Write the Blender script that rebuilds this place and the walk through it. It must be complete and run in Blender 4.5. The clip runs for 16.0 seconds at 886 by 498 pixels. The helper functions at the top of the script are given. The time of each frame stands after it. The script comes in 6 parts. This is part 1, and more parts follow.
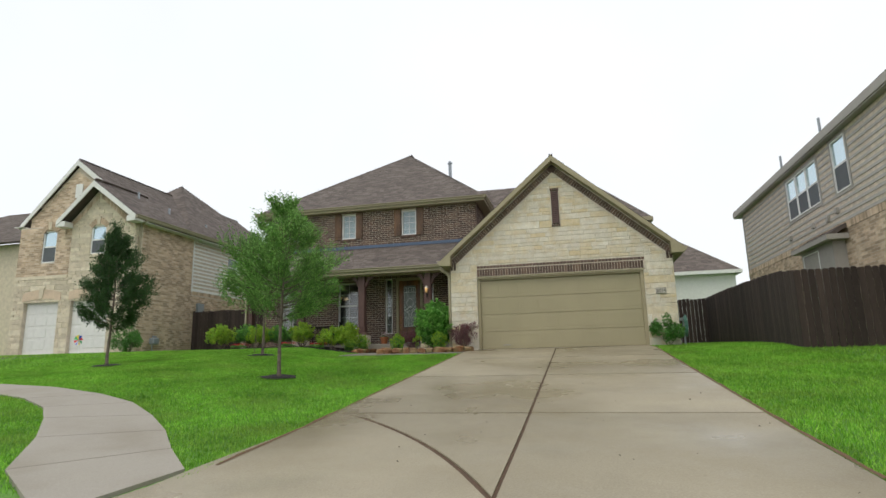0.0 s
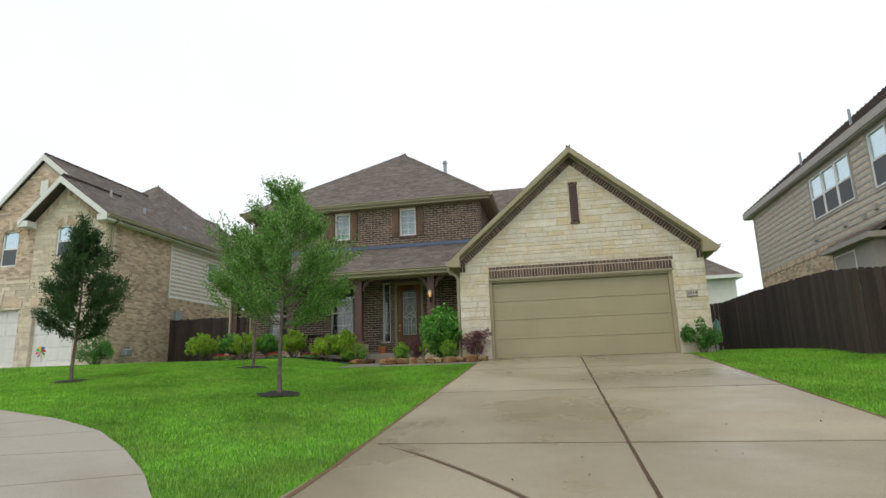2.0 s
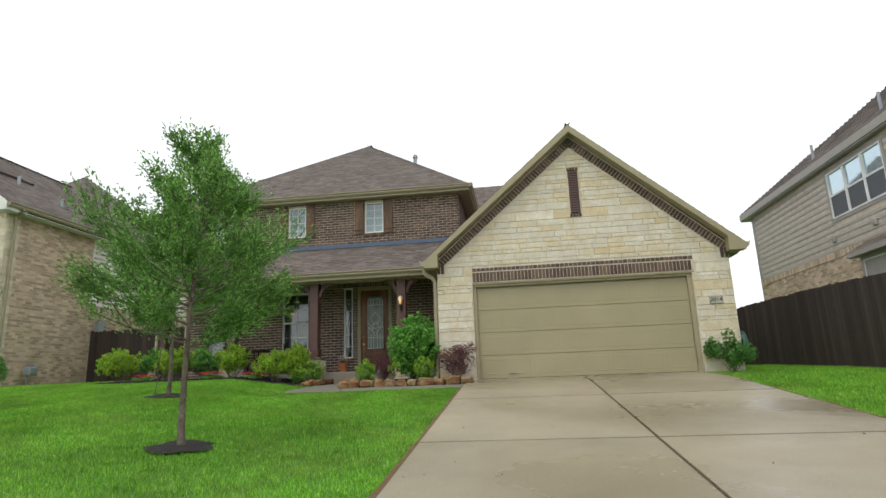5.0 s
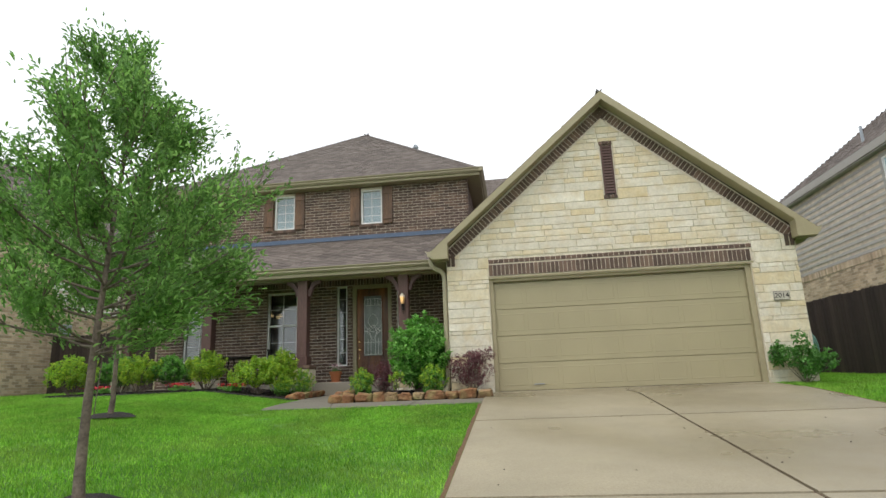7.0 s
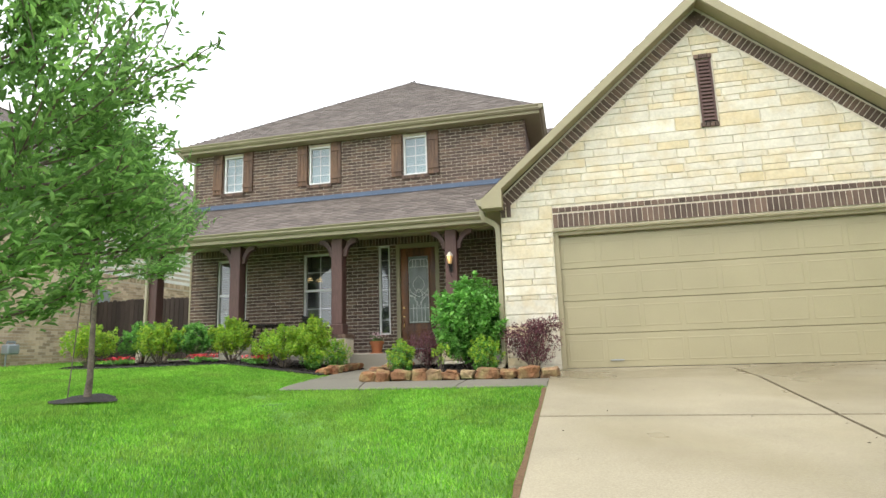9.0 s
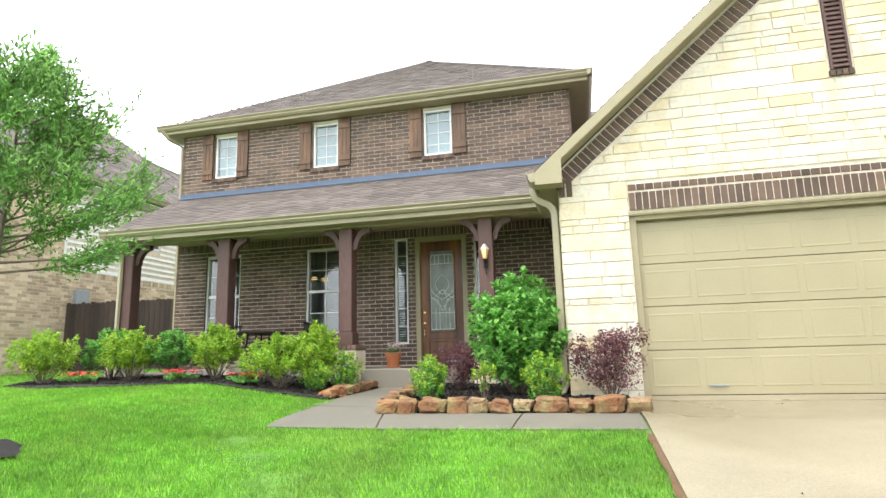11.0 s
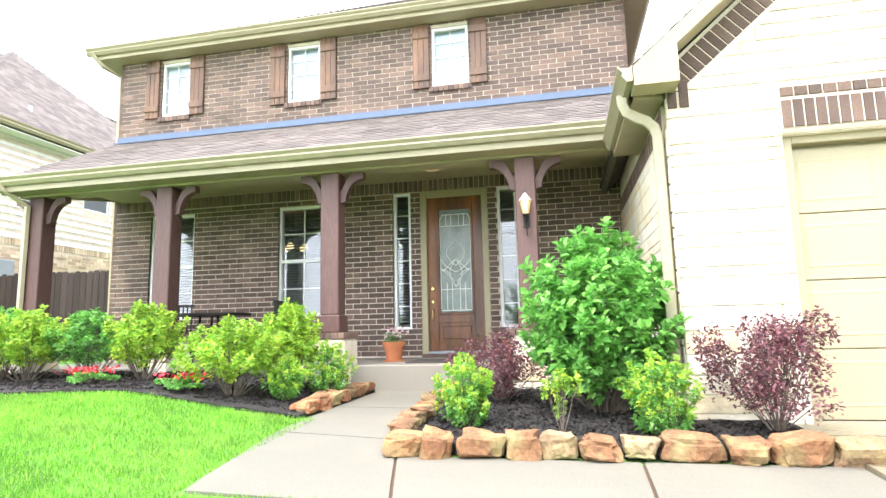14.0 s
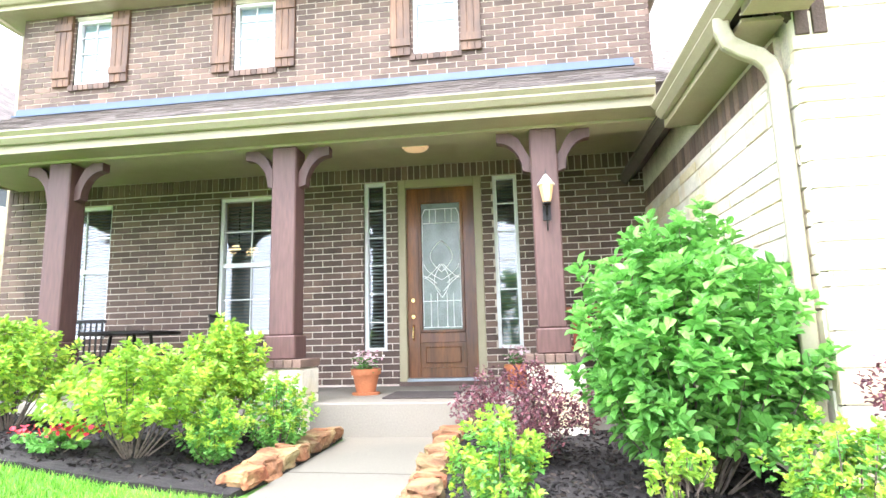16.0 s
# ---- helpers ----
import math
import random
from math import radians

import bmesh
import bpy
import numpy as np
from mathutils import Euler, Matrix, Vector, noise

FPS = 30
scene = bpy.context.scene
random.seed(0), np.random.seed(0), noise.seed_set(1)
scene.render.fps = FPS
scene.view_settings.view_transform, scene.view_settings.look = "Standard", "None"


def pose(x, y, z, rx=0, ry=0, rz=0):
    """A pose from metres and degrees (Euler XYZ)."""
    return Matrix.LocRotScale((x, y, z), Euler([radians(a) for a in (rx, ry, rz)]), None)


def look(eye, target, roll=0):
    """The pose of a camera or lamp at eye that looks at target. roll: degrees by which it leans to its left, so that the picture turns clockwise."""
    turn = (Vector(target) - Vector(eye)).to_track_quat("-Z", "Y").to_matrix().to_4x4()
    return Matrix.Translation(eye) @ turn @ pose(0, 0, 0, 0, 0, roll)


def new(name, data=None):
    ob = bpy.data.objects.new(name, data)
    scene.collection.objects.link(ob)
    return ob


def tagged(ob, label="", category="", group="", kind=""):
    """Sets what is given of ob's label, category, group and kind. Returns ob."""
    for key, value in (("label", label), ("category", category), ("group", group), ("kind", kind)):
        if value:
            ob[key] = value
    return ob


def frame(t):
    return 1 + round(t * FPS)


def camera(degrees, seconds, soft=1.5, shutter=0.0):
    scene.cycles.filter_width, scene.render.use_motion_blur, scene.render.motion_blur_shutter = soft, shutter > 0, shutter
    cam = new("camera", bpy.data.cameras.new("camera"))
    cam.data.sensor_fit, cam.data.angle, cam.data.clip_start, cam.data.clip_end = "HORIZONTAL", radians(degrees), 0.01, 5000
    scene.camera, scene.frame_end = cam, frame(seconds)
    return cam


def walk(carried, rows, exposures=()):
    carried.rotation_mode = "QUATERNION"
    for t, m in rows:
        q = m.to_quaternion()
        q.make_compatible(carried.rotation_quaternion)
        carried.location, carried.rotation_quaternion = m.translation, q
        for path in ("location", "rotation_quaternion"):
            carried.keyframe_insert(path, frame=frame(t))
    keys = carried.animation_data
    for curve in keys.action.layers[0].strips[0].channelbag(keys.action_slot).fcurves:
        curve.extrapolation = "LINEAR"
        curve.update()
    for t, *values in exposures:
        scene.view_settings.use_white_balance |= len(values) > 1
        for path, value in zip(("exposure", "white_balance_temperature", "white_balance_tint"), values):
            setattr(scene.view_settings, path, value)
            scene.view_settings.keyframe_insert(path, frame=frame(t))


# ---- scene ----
cam = camera(75.8, 16.0)
PATH = [
    (0, (2.936, -17.144, -0.303), (2.494, -15.232, 0.083), -1.3),
    (0.5, (2.61, -16.845, -0.288), (2.18, -14.932, 0.104), -1.4),
    (1, (2.284, -16.536, -0.278), (1.858, -14.625, 0.13), -1.4),
    (1.5, (1.972, -16.188, -0.26), (1.589, -14.269, 0.154), -1.6),
    (2, (1.754, -15.764, -0.235), (1.387, -13.842, 0.18), -1.8),
    (2.5, (1.621, -15.312, -0.238), (1.253, -13.391, 0.181), -1.8),
    (3, (1.49, -14.857, -0.171), (1.154, -12.931, 0.249), -1.9),
    (3.5, (1.402, -14.359, -0.096), (1.103, -12.429, 0.332), -2.0),
    (4, (1.288, -13.856, -0.067), (1.013, -11.923, 0.367), -2.0),
    (4.2, (1.232, -13.652, -0.045), (0.973, -11.718, 0.394), -2.1),
    (6.3, (0.587, -11.823, 0.211), (0.359, -9.886, 0.656), -2.3),
    (6.5, (0.524, -11.518, 0.185), (0.303, -9.583, 0.64), -2.4),
    (7, (0.435, -11.016, 0.199), (0.208, -9.083, 0.66), -2.3),
    (7.5, (0.405, -10.54, 0.214), (0.103, -8.613, 0.659), -2.3),
    (8, (0.423, -10.042, 0.237), (0.006, -8.128, 0.638), -2.0),
    (8.5, (0.371, -9.578, 0.286), (-0.059, -7.658, 0.645), -1.9),
    (9, (0.253, -9.06, 0.368), (-0.179, -7.139, 0.716), -1.9),
    (9.2, (0.204, -8.856, 0.386), (-0.232, -6.935, 0.729), -1.8),
    (11.3, (-0.732, -6.836, 0.608), (-1.194, -4.924, 0.968), -1.6),
    (11.5, (-0.785, -6.671, 0.614), (-1.258, -4.762, 0.977), -1.7),
    (12, (-1.003, -6.247, 0.587), (-1.484, -4.339, 0.948), -1.5),
    (12.5, (-1.188, -5.894, 0.572), (-1.66, -3.978, 0.901), -1.5),
    (13, (-1.362, -5.42, 0.647), (-1.832, -3.497, 0.934), -1.5),
    (13.5, (-1.529, -5.007, 0.694), (-1.994, -3.082, 0.971), -1.4),
    (14, (-1.692, -4.66, 0.749), (-2.095, -2.721, 1.027), -1.4),
    (14.5, (-1.835, -4.231, 0.797), (-2.224, -2.29, 1.079), -1.5),
    (15, (-2.014, -3.853, 0.837), (-2.398, -1.912, 1.129), -1.4),
    (15.5, (-2.182, -3.528, 0.863), (-2.48, -1.574, 1.169), -1.5),
    (16, (-2.329, -3.098, 0.882), (-2.587, -1.139, 1.194), -1.5),
]
EXPOSURE = [
    (0.0, 0.12, 6500, 9), (2.0, 0.15, 6500, 9), (4.0, 0.25, 6500, 9), (6.5, 0.45, 6500, 9), (7.5, 0.6, 6500, 9), (8.2, 0.85, 6500, 9), (9.0, 1.15, 6450, 9),
    (11.5, 1.78, 6350, 10), (12.5, 2.15, 6300, 11), (14.0, 2.6, 6100, 13), (15.0, 2.8, 5950, 14), (16.0, 3.02, 5850, 15),
]
walk(cam, [(t, look(eye, target, roll)) for t, eye, target, roll in PATH], EXPOSURE)

# ---- light ----
world = bpy.data.worlds.new("overcast_sky")
scene.world = world
world.use_nodes = True
wn, wl = world.node_tree.nodes, world.node_tree.links
wn.clear()
sky = wn.new("ShaderNodeTexSky")
sky.sky_type = "NISHITA"
sky.sun_disc = False
sky.sun_elevation, sky.sun_rotation = radians(62), radians(200)
sky.air_density, sky.dust_density = 1.6, 4.0
dim = wn.new("ShaderNodeMix")
dim.data_type = "RGBA"
dim.blend_type = "MULTIPLY"
dim.inputs[0].default_value = 1.0
dim.inputs[7].default_value = (0.1, 0.1, 0.1, 1)
wl.new(sky.outputs[0], dim.inputs[6])
cloud_co = wn.new("ShaderNodeTexCoord")
cloud_n = wn.new("ShaderNodeTexNoise")
cloud_n.inputs["Scale"].default_value = 1.7
cloud_n.inputs["Detail"].default_value = 5.0
cloud_r = wn.new("ShaderNodeValToRGB")
cloud_r.color_ramp.elements[0].position, cloud_r.color_ramp.elements[1].position = 0.3, 0.7
cloud_r.color_ramp.elements[0].color = (0.93, 0.97, 1.03, 1)
cloud_r.color_ramp.elements[1].color = (1.04, 1.05, 1.07, 1)
wl.new(cloud_co.outputs["Generated"], cloud_n.inputs["Vector"])
wl.new(cloud_n.outputs["Fac"], cloud_r.inputs["Fac"])
over = wn.new("ShaderNodeMix")
over.data_type = "RGBA"
over.inputs[0].default_value = 0.88
wl.new(dim.outputs[2], over.inputs[6])
wl.new(cloud_r.outputs[0], over.inputs[7])
back = wn.new("ShaderNodeBackground")
back.inputs["Strength"].default_value = 1.0
wout = wn.new("ShaderNodeOutputWorld")
wl.new(over.outputs[2], back.inputs["Color"])
wl.new(back.outputs[0], wout.inputs["Surface"])
sun = new("sun", bpy.data.lights.new("sun", "SUN"))
sun.data.energy, sun.data.angle, sun.data.color = 0.9, radians(25), (1.0, 0.96, 0.9)
sun.matrix_world = look((0, 0, 30), (5, 14, 0))


# ---- materials ----
def material(name, color, rough=0.7, metal=0.0, vary=0.15, scale=6.0, fine=60.0, bump=0.15, tint=None, random_by=None, spread=0.25,
             stretch=(1, 1, 1), stain=0.0, stain_color=(0.1, 0.09, 0.07), stain_scale=0.7, coat=0.0, spec=0.5, island_mix=None, translucent=0.0, wet=0.0):
    m = bpy.data.materials.new(name)
    m.use_nodes = True
    n, l = m.node_tree.nodes, m.node_tree.links
    bsdf = n["Principled BSDF"]
    bsdf.inputs["Roughness"].default_value = rough
    bsdf.inputs["Metallic"].default_value = metal
    bsdf.inputs["Coat Weight"].default_value = coat
    bsdf.inputs["Specular IOR Level"].default_value = spec
    co = n.new("ShaderNodeTexCoord")
    mp = n.new("ShaderNodeMapping")
    mp.inputs["Scale"].default_value = stretch
    geo = n.new("ShaderNodeNewGeometry")
    l.new(geo.outputs["Position"], mp.inputs["Vector"])

    def rgb(c):
        return (*c, 1)

    def mix(kind, fac, a, b):
        x = n.new("ShaderNodeMix")
        x.data_type, x.blend_type = "RGBA", kind
        for sock, v in ((x.inputs[0], fac), (x.inputs[6], a), (x.inputs[7], b)):
            if isinstance(v, bpy.types.NodeSocket):
                l.new(v, sock)
            else:
                sock.default_value = v
        return x.outputs[2]

    def noisy(sc, detail=4.0):
        x = n.new("ShaderNodeTexNoise")
        x.inputs["Scale"].default_value, x.inputs["Detail"].default_value = sc, detail
        l.new(mp.outputs[0], x.inputs["Vector"])
        return x.outputs["Fac"]

    def ramp(src, lo, hi, c0, c1):
        x = n.new("ShaderNodeValToRGB")
        e = x.color_ramp.elements
        e[0].position, e[1].position, e[0].color, e[1].color = lo, hi, c0, c1
        l.new(src, x.inputs["Fac"])
        return x.outputs[0]

    col = rgb(color)
    big, small = noisy(scale), noisy(fine, 6.0)
    if random_by:
        if random_by == "object":
            src = n.new("ShaderNodeObjectInfo").outputs["Random"]
        else:
            src = geo.outputs["Random Per Island"]
        other = tint or tuple(min(1, c * (1 + spread)) for c in color)
        lo = tuple(c * (1 - spread) for c in color)
        r = n.new("ShaderNodeValToRGB")
        e = r.color_ramp.elements
        e[0].position, e[0].color = 0.0, rgb(lo)
        e[1].position, e[1].color = 1.0, rgb(other)
        mid = r.color_ramp.elements.new(0.55)
        mid.color = rgb(color)
        if island_mix:
            x = r.color_ramp.elements.new(0.8)
            x.color = rgb(island_mix)
        l.new(src, r.inputs["Fac"])
        col = r.outputs[0]
    elif tint:
        col = ramp(big, 0.35, 0.65, rgb(color), rgb(tint))
    lo, hi = 1 - vary, 1 + vary
    col = mix("MULTIPLY", 1.0, col, ramp(big, 0.3, 0.7, (lo, lo, lo, 1), (hi, hi, hi, 1)))
    col = mix("MULTIPLY", 1.0, col, ramp(small, 0.3, 0.7, (lo, lo, lo, 1), (hi, hi, hi, 1)))
    if stain:
        s = ramp(noisy(stain_scale, 7.0), 0.47, 0.66, (0, 0, 0, 1), (stain, stain, stain, 1))
        col = mix("MIX", s, col, rgb(stain_color))
    l.new(col, bsdf.inputs["Base Color"])
    if wet:
        rr = n.new("ShaderNodeMapRange")
        rr.inputs["From Min"].default_value, rr.inputs["From Max"].default_value = 0.4, 0.62
        rr.inputs["To Min"].default_value, rr.inputs["To Max"].default_value = rough, rough - wet
        l.new(noisy(0.5, 5.0), rr.inputs["Value"])
        l.new(rr.outputs[0], bsdf.inputs["Roughness"])
    if bump:
        b = n.new("ShaderNodeBump")
        b.inputs["Strength"].default_value, b.inputs["Distance"].default_value = bump, 0.01
        l.new(small, b.inputs["Height"])
        l.new(b.outputs[0], bsdf.inputs["Normal"])
    if translucent:
        t = n.new("ShaderNodeBsdfTranslucent")
        l.new(col, t.inputs["Color"])
        ms = n.new("ShaderNodeMixShader")
        ms.inputs[0].default_value = translucent
        l.new(bsdf.outputs[0], ms.inputs[1])
        l.new(t.outputs[0], ms.inputs[2])
        l.new(ms.outputs[0], n["Material Output"].inputs["Surface"])
    return m


def glass_material(name, color=(0.9, 0.95, 0.95), rough=0.02):
    m = bpy.data.materials.new(name)
    m.use_nodes = True
    b = m.node_tree.nodes["Principled BSDF"]
    b.inputs["Base Color"].default_value = (*color, 1)
    b.inputs["Transmission Weight"].default_value = 1.0
    b.inputs["Roughness"].default_value = rough
    b.inputs["IOR"].default_value = 1.7
    return m


def glow_material(name, color, strength):
    m = bpy.data.materials.new(name)
    m.use_nodes = True
    b = m.node_tree.nodes["Principled BSDF"]
    b.inputs["Base Color"].default_value = (*color, 1)
    b.inputs["Emission Color"].default_value = (*color, 1)
    b.inputs["Emission Strength"].default_value = strength
    return m


BRICK = dict(color=(0.12, 0.08, 0.062), rough=0.85, vary=0.22, scale=3.0, fine=90, bump=0.4, tint=(0.185, 0.12, 0.088), spread=0.3)
M_BRICK = material("brick_brown", random_by="object", **BRICK)
M_BRICK_FIELD = material("brick_brown_field", random_by="island", **BRICK)
M_MORTAR = material("mortar", (0.62, 0.545, 0.445), 0.95, vary=0.12, bump=0.4)
STONE = dict(color=(0.68, 0.63, 0.52), rough=0.9, vary=0.08, scale=5.0, fine=22, bump=1.0, tint=(0.74, 0.7, 0.6), spread=0.07,
             island_mix=(0.64, 0.54, 0.35), stain=0.42, stain_color=(0.56, 0.42, 0.2), stain_scale=3.5)
M_STONE = material("limestone", random_by="object", **STONE)
M_STONE_FIELD = material("limestone_field", random_by="island", **STONE)
M_STONE_MORTAR = material("limestone_mortar", (0.64, 0.59, 0.48), 0.95)
M_TRIM = material("tan_trim_paint", (0.335, 0.292, 0.18), 0.5, vary=0.05, bump=0.03)
M_GUTTER = material("tan_gutter_metal", (0.345, 0.304, 0.2), 0.35, vary=0.05, bump=0.02)
M_DOOR_TAN = material("garage_door_paint", (0.35, 0.307, 0.185), 0.42, vary=0.05, scale=1.2, bump=0.04)
SHINGLE = dict(color=(0.14, 0.115, 0.1), rough=0.95, vary=0.12, scale=1.0, fine=120, bump=0.5, tint=(0.185, 0.154, 0.136), spread=0.25)
M_SHINGLE = material("asphalt_shingle", random_by="island", **SHINGLE)
M_SHINGLE_PIECE = material("asphalt_shingle_piece", random_by="object", **SHINGLE)
M_SHINGLE_BASE = material("asphalt_felt", (0.1, 0.08, 0.07), 0.95)
M_FLASH = material("blue_grey_flashing", (0.062, 0.095, 0.155), 0.5, vary=0.08, bump=0.03)
M_POST = material("brown_post_stain", (0.095, 0.048, 0.04), 0.55, vary=0.2, scale=2.0, fine=40, stretch=(1, 1, 0.15), bump=0.2)
M_SHUTTER = material("shutter_wood", (0.078, 0.04, 0.02), 0.5, vary=0.35, scale=4.0, fine=45, stretch=(1, 1, 0.12), bump=0.25, tint=(0.145, 0.074, 0.035))
M_DOOR_WOOD = material("door_mahogany", (0.1, 0.033, 0.009), 0.42, vary=0.3, scale=4.0, fine=50, stretch=(1, 1, 0.12), bump=0.08, tint=(0.19, 0.07, 0.017), coat=0.15)
M_WHITE = material("white_vinyl", (0.8, 0.8, 0.78), 0.4, vary=0.03, bump=0.02)
M_BLIND = material("blind_slat", (0.2, 0.22, 0.21), 0.6, vary=0.04, bump=0.02)
# closed white blinds, with the glass's blue sky reflection put into their colour
M_BLIND_SHUT_SKY = material("closed_blind_sky_tint", (0.36, 0.47, 0.51), 0.5, vary=0.04, bump=0.02)
M_GLASS = glass_material("window_glass")
M_COATED = material("coated_glass", (0.55, 0.68, 0.74), 0.04, 0.75, vary=0.03, bump=0)
M_SCREEN = material("insect_screen", (0.1, 0.11, 0.12), 0.7, vary=0.05, bump=0.05)
M_LEADED = material("obscure_glass", (0.19, 0.22, 0.2), 0.12, vary=0.3, scale=5.0, fine=70, bump=0.25)
M_CAME = material("lead_came", (0.75, 0.77, 0.73), 0.4, 0.2, vary=0.05, bump=0.02)
M_BRASS = material("brass", (0.72, 0.5, 0.22), 0.25, 1.0, vary=0.05, bump=0.02)
M_DARK_ROOM = material("room_paint", (0.35, 0.31, 0.26), 0.9, vary=0.04, bump=0.02)
M_CONCRETE = material("drive_concrete", (0.295, 0.256, 0.175), 0.6, random_by="object", spread=0.1, wet=0.38, vary=0.16, scale=0.9, fine=70, bump=0.25, tint=(0.32, 0.278, 0.192),
                      stain=0.7, stain_color=(0.15, 0.122, 0.072), stain_scale=0.45, spec=0.5)
M_SIDEWALK = material("sidewalk_concrete", (0.33, 0.3, 0.25), 0.75, vary=0.1, scale=1.5, fine=70, bump=0.25, tint=(0.28, 0.255, 0.21), stain=0.5, stain_color=(0.2, 0.17, 0.12), stain_scale=0.8)
M_WALK = material("walk_concrete", (0.168, 0.155, 0.122), 0.7, vary=0.1, scale=1.5, fine=70, bump=0.25, tint=(0.145, 0.134, 0.104), stain=0.35,
                  stain_color=(0.24, 0.2, 0.15), stain_scale=0.8)
M_PORCH = material("porch_concrete", (0.22, 0.202, 0.162), 0.7, vary=0.1, scale=1.5, fine=70, bump=0.25, tint=(0.21, 0.19, 0.155), stain=0.35,
                  stain_color=(0.24, 0.2, 0.15), stain_scale=0.8)
M_JOINT = material("joint_filler", (0.085, 0.05, 0.028), 0.95)
M_SOIL = material("lawn_soil", (0.08, 0.2, 0.02), 0.95, vary=0.3, scale=2.0, tint=(0.1, 0.22, 0.03), bump=0.6)
M_GRASS = material("grass_blades", (0.165, 0.42, 0.035), 0.6, vary=0.25, scale=0.8, fine=6.0, bump=0, stain=0.2, stain_color=(0.36, 0.34, 0.1), stain_scale=1.1, tint=(0.38, 0.64, 0.09), random_by="island", spread=0.35, spec=0.25, translucent=0.4)
M_MULCH = material("black_mulch", (0.022, 0.018, 0.016), 0.95, vary=0.4, scale=12, fine=90, bump=1.0)
M_CHIP = material("mulch_chip", (0.024, 0.02, 0.018), 0.9, vary=0.3, random_by="island", tint=(0.06, 0.045, 0.035), spread=0.4)
M_ROCK = material("edging_rock", (0.2, 0.098, 0.043), 0.9, vary=0.3, scale=6, fine=40, bump=0.8, random_by="object", tint=(0.26, 0.19, 0.105), spread=0.3, island_mix=(0.25, 0.08, 0.032), stain=0.5, stain_color=(0.36, 0.33, 0.14), stain_scale=5.0)
M_FENCE = material("weathered_cedar", (0.042, 0.028, 0.023), 0.9, vary=0.3, scale=1.5, fine=40, stretch=(3, 3, 0.12), bump=0.4, random_by="object", tint=(0.058, 0.04, 0.033), spread=0.2)
M_BARK = material("bark", (0.16, 0.125, 0.1), 0.95, vary=0.3, scale=10, fine=50, bump=0.9)
M_LEAF_OAK = material("oak_leaf", (0.17, 0.345, 0.085), 0.5, vary=0.2, scale=2, bump=0, random_by="island", tint=(0.36, 0.6, 0.165), spread=0.35, translucent=0.48)
M_LEAF_DARK = material("dark_oak_leaf", (0.055, 0.12, 0.04), 0.5, vary=0.2, scale=2, bump=0, random_by="island", tint=(0.055, 0.12, 0.03), spread=0.4, translucent=0.2)
M_LEAF_LIME = material("lime_leaf", (0.3, 0.52, 0.06), 0.45, vary=0.2, scale=4, bump=0, random_by="island", tint=(0.6, 0.7, 0.08), spread=0.3, translucent=0.4)
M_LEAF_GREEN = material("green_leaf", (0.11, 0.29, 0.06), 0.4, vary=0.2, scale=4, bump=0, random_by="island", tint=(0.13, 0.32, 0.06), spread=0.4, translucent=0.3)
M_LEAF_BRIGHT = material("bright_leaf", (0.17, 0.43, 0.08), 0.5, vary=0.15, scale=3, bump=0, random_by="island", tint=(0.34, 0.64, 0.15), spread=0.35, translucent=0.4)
M_LEAF_PURPLE = material("purple_leaf", (0.16, 0.06, 0.075), 0.5, vary=0.2, scale=4, bump=0, random_by="island", tint=(0.3, 0.11, 0.125), spread=0.5, translucent=0.25)
M_PETAL_RED = material("red_petal", (0.6, 0.02, 0.03), 0.6, vary=0.1, bump=0, random_by="island", tint=(0.75, 0.06, 0.1), spread=0.2)
M_PETAL_PINK = material("pink_petal", (0.7, 0.45, 0.48), 0.6, vary=0.1, bump=0, random_by="island", tint=(0.85, 0.75, 0.72), spread=0.2)
M_TERRACOTTA = material("terracotta", (0.42, 0.15, 0.06), 0.8, vary=0.12, scale=5, bump=0.15)
M_SIDING_WHITE = material("white_siding", (0.74, 0.74, 0.7), 0.6, vary=0.04, bump=0.05)
M_SIDING_GREY = material("grey_siding", (0.36, 0.335, 0.3), 0.6, vary=0.05, bump=0.05)
LBRICK = dict(color=(0.56, 0.425, 0.295), rough=0.9, vary=0.15, scale=2.0, fine=60, bump=0.4, tint=(0.68, 0.56, 0.42), spread=0.35)
M_LBRICK = material("tan_brick", random_by="island", **LBRICK)
M_LMORTAR = material("tan_mortar", (0.6, 0.52, 0.42), 0.95)
M_LSTONE = material("cream_stone", (0.64, 0.56, 0.42), 0.9, vary=0.12, random_by="island", tint=(0.72, 0.65, 0.5), spread=0.15, bump=0.6)
M_BLACK = material("black_metal", (0.02, 0.018, 0.016), 0.45, 0.5, vary=0.1, bump=0.03)
M_GREY = material("grey_metal", (0.32, 0.35, 0.38), 0.45, 0.3, vary=0.06, bump=0.03)
M_LAMP = glow_material("lamp_glass", (0.55, 0.36, 0.17), 0.12)
M_BULB = glow_material("warm_shade", (1.0, 0.7, 0.32), 0.4)
M_PLAQUE = material("plaque_stone", (0.5, 0.47, 0.4), 0.7, vary=0.06)
M_INK = material("black_ink", (0.01, 0.01, 0.01), 0.6, vary=0.02, bump=0)
M_MAT = material("door_mat", (0.05, 0.04, 0.035), 0.95, vary=0.2)
M_RED_WOOD = material("red_bench_wood", (0.28, 0.07, 0.03), 0.5, vary=0.2)
M_HOSE = material("green_hose", (0.1, 0.25, 0.2), 0.5, vary=0.1)


